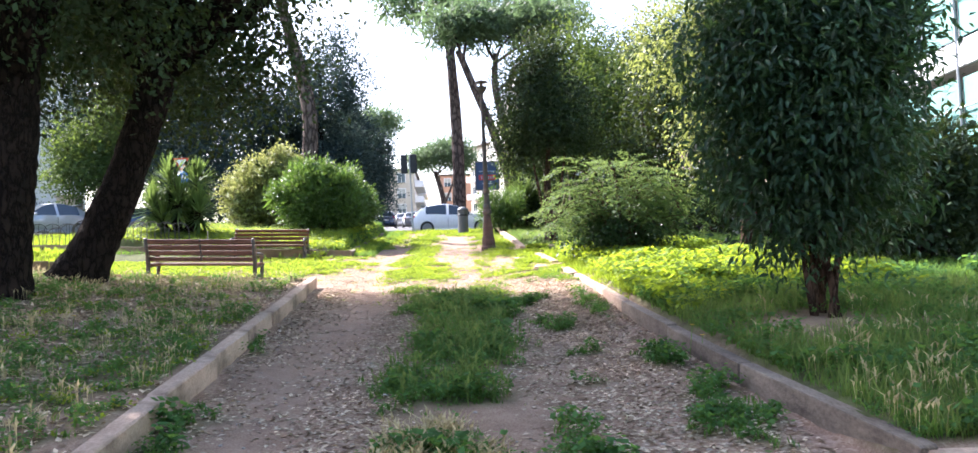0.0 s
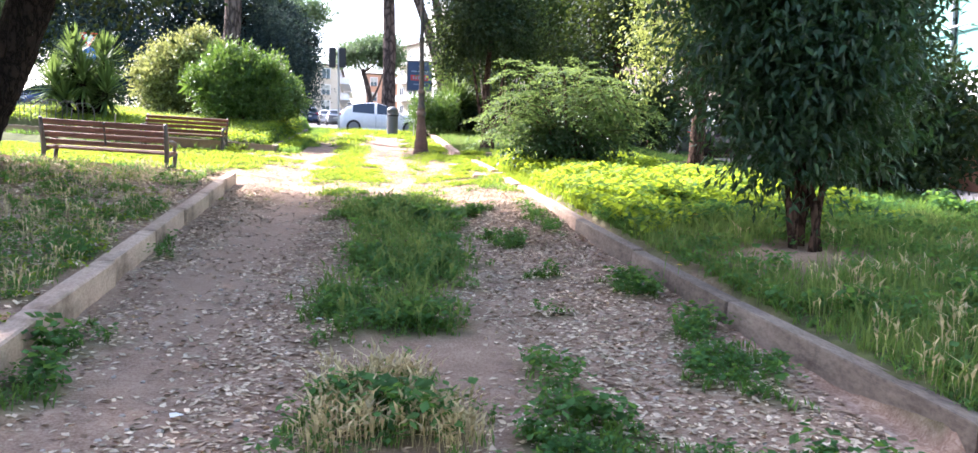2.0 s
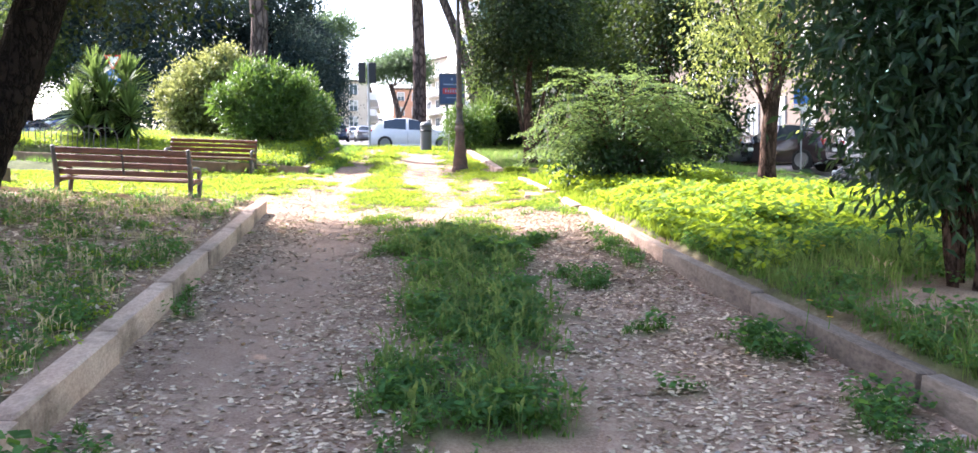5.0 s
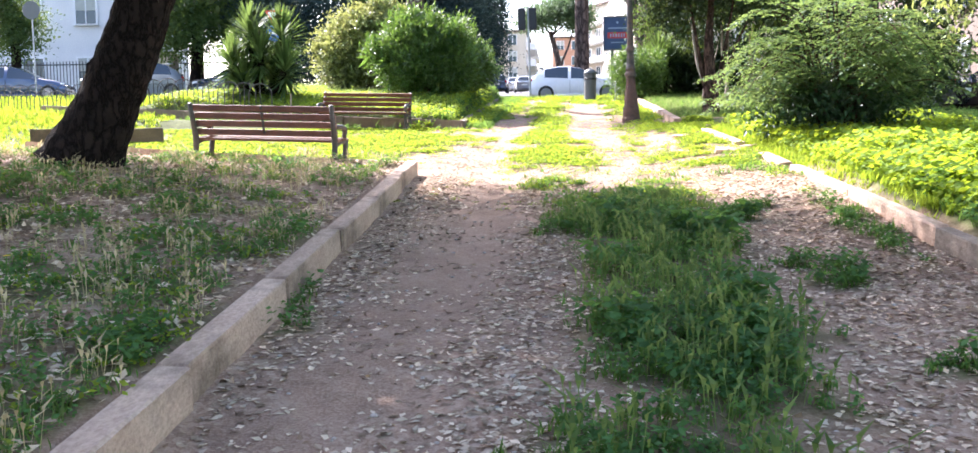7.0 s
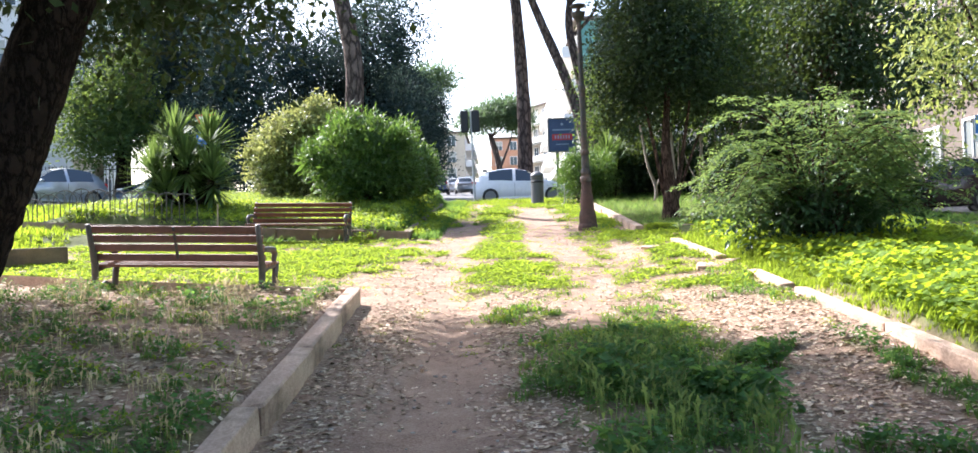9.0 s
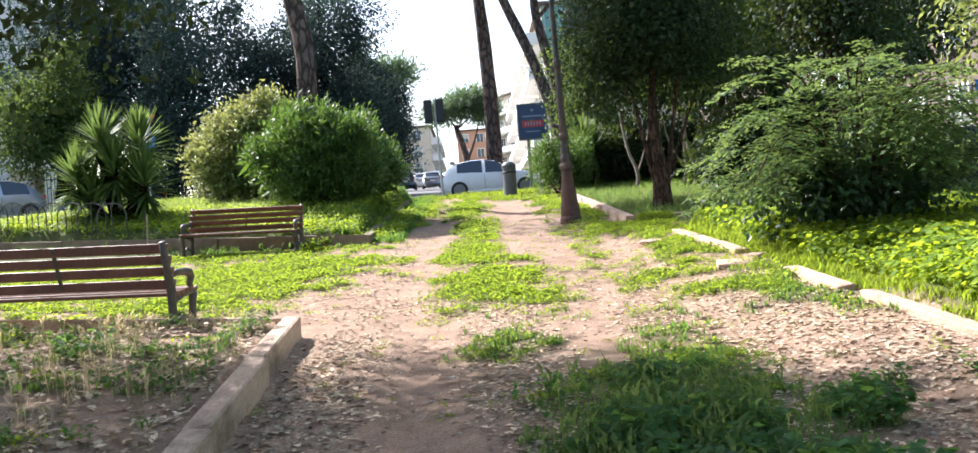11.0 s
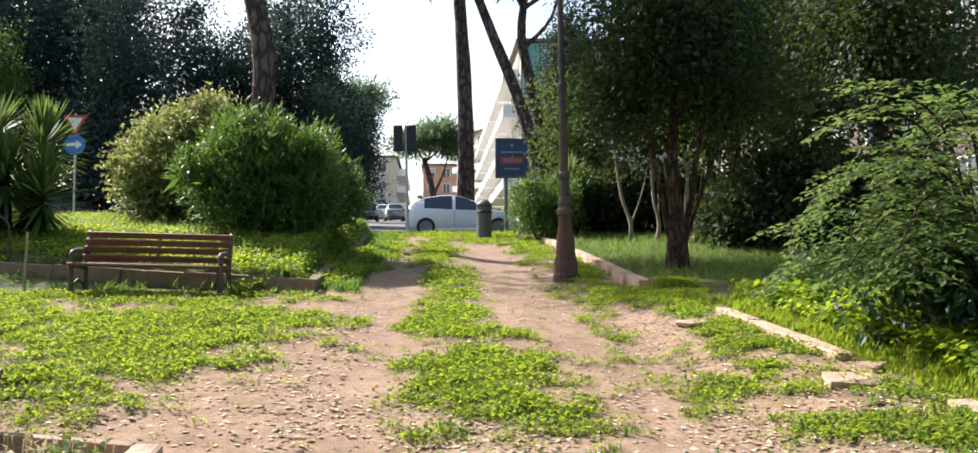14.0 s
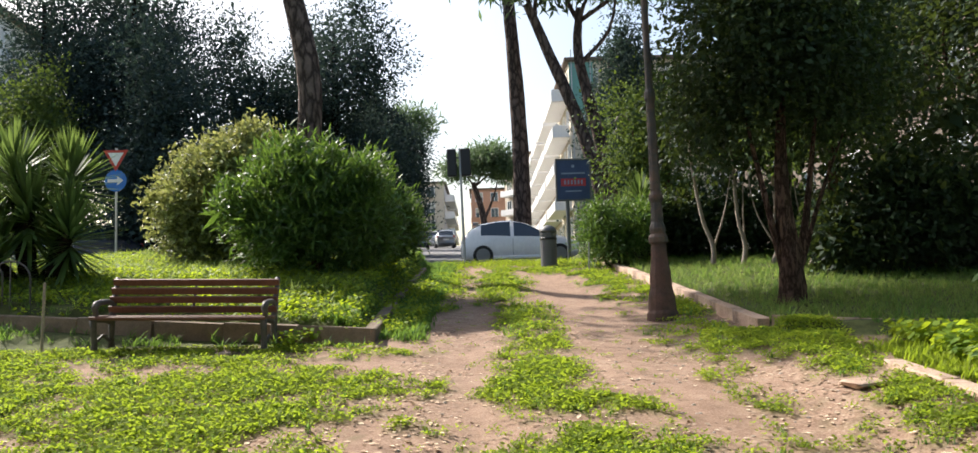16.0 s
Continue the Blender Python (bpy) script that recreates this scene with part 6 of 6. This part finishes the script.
sow("dry_grass", SEEDS, M_DRY, (2.8, 6.5, 5.0, 9.0), 320, lambda x, y, c: right_bed(x, y, c), (0.6, 1.05), "pale seed heads standing in the tall grass", 223)


def lush(x, y, c):
    return x > max(kerb_r(min(y, 14.6)) + 0.2, 2.45) + 0.22 * (y > 14.6) and c < sm(9.6, 11.6, y + 1.0 * nz(x, y, 0.9)) and y + 0.5 * max(0, x - 2) < 22.2 and x < 5.6 + 0.5 * nz(x, y, 1.5)


sow("ground_cover", COVERLEAF, M_COVER, (2.4, 8.8, 9.5, 21.5), 13000, lush, (0.7, 1.25), "lush low ground cover of broad bright green leaves", 224, patchy=0.6)
sow("grass", MEDIUM, M_GRASS, (2.4, 8.8, 13.0, 22.5), 3000, lambda x, y, c: x > 2.9, (0.6, 1.2), "green grass among the ground cover", 225)

# bush bed, raised bed and the far lawns
def bush_bed(x, y, c):
    return y - 0.21 * max(0, -2.4 - x) > 23.05


sow("grass", TALL, M_GRASS_TALL, (-10, -2.5, 23, 34), 4500, lambda x, y, c: bush_bed(x, y, c) and y > 24.5, (0.6, 1.2), "tall pale grass round the bushes", 231)
sow("ground_cover", COVERLEAF, M_COVER, (-10, -2.45, 23, 33), 5200, bush_bed, (0.6, 1.1), "bright leafy ground cover in the bush bed", 232)
sow("grass", MEDIUM, M_GRASS, (-10, -2.45, 23, 36), 5000, bush_bed, (0.7, 1.3), "green grass in the bush bed", 233)
sow("grass", MEDIUM, M_GRASS_TALL, (2.15, 9.0, 19.5, 37), 7500, lambda x, y, c: y + 0.5 * (x - 2.1) > 22.75, (0.7, 1.3), "soft green grass on the raised bed", 234)
sow("grass", TALL, M_GRASS, (2.15, 9.0, 19.5, 37), 2500, lambda x, y, c: y + 0.5 * (x - 2.1) > 22.8, (0.5, 0.9), "taller grass tufts on the raised bed", 235)
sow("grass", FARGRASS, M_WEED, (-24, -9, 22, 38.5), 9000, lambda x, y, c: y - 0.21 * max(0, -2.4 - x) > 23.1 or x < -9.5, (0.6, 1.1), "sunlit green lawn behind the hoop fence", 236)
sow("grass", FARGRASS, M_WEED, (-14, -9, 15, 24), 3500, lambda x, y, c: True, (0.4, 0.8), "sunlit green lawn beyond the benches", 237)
sow("grass", MEDIUM, M_GRASS, (-9.0, -2.4, 22.2, 24.6), 2600, lambda x, y, c: 22.35 < y - 0.21 * max(0, -2.4 - x) < 22.95 and c < 0.35 + 0.5 * nz(x, y, 1.3), (0.7, 1.5), "rough grass growing against the stone edging", 240)
sow("grass", MEDIUM, M_WEED, (-2.2, 2.2, 35.5, 39.2), 1500, lambda x, y, c: c < 0.55 + 0.5 * nz(x, y, 1.0), (0.8, 1.7), "weeds at the top of the path before the street", 246)
sow("grass", SHORT, M_GRASS, (-3.0, -1.8, 23.0, 38.0), 4000, lambda x, y, c: c < 0.75, (1.0, 2.2), "weedy grass along the overgrown edging", 238)
sow("grass", FARGRASS, M_GRASS, (2.0, 9.0, 35.0, 39.5), 2500, lambda x, y, c: True, (0.6, 1.1), "grass at the street end of the park", 239)

sow("weeds", COVERLEAF, M_COVER, (-3.4, -1.9, 22.5, 31.0), 1100, lambda x, y, c: (x > -2.75 and y > 23.2 and c < 0.5 + 0.8 * nz(x, y, 1.1, 50.0)) or (y < 23.0 and nz(x, y, 1.7, 51.0) > 0.05), (0.5, 1.2), "leafy weeds growing over the stone edging", 252)

# fallen leaves
sow("fallen_leaves", FLAKE, M_LITTER, (-2.0, 2.5, 3.4, 16.5), 70000, lambda x, y, c: is_path(x, y) and c < litter_at(x, y) ** 1.2 * (1 - 0.6 * float(sm(13.5, 17, y))), (0.02, 0.052), "dry brown and pale grey fallen leaves strewn on the path", 241, flatten=0.16, lift=0.003)
sow("fallen_leaves", FLAKE, M_LITTER, (-9.5, -1.6, 3.0, 15.4), 52000, lambda x, y, c: x < kerb_l(y) - 0.17 and c < litter_at(x, y), (0.026, 0.07), "dry brown and pale grey fallen leaves covering the bed", 242, flatten=0.22, lift=0.006)
sow("fallen_leaves", FLAKE, M_LITTER, (-7.5, 2.6, 16.0, 24.0), 26000, lambda x, y, c: is_path(x, y) and c < litter_at(x, y) * 0.8 + (0.35 if x < -1.4 and y < 20.5 else 0), (0.025, 0.055), "scattered pale dry fallen leaves on the sunny earth", 243, flatten=0.07, lift=0.006)
STONE = box(0, 0, 0, 1, 0.8, 0.5, 0.2)
M_STONE = surface("pebble", (0.28, 0.24, 0.2), (0.45, 0.4, 0.35), 12.0, 0.9, 0.2, 60)
sow("pebbles", STONE, M_STONE, (-2.0, 2.5, 3.6, 26.0), 1300, lambda x, y, c: is_path(x, y) and c > cover(x, y), (0.012, 0.035), "small grey and brown pebbles on the path", 251, lift=0.0)
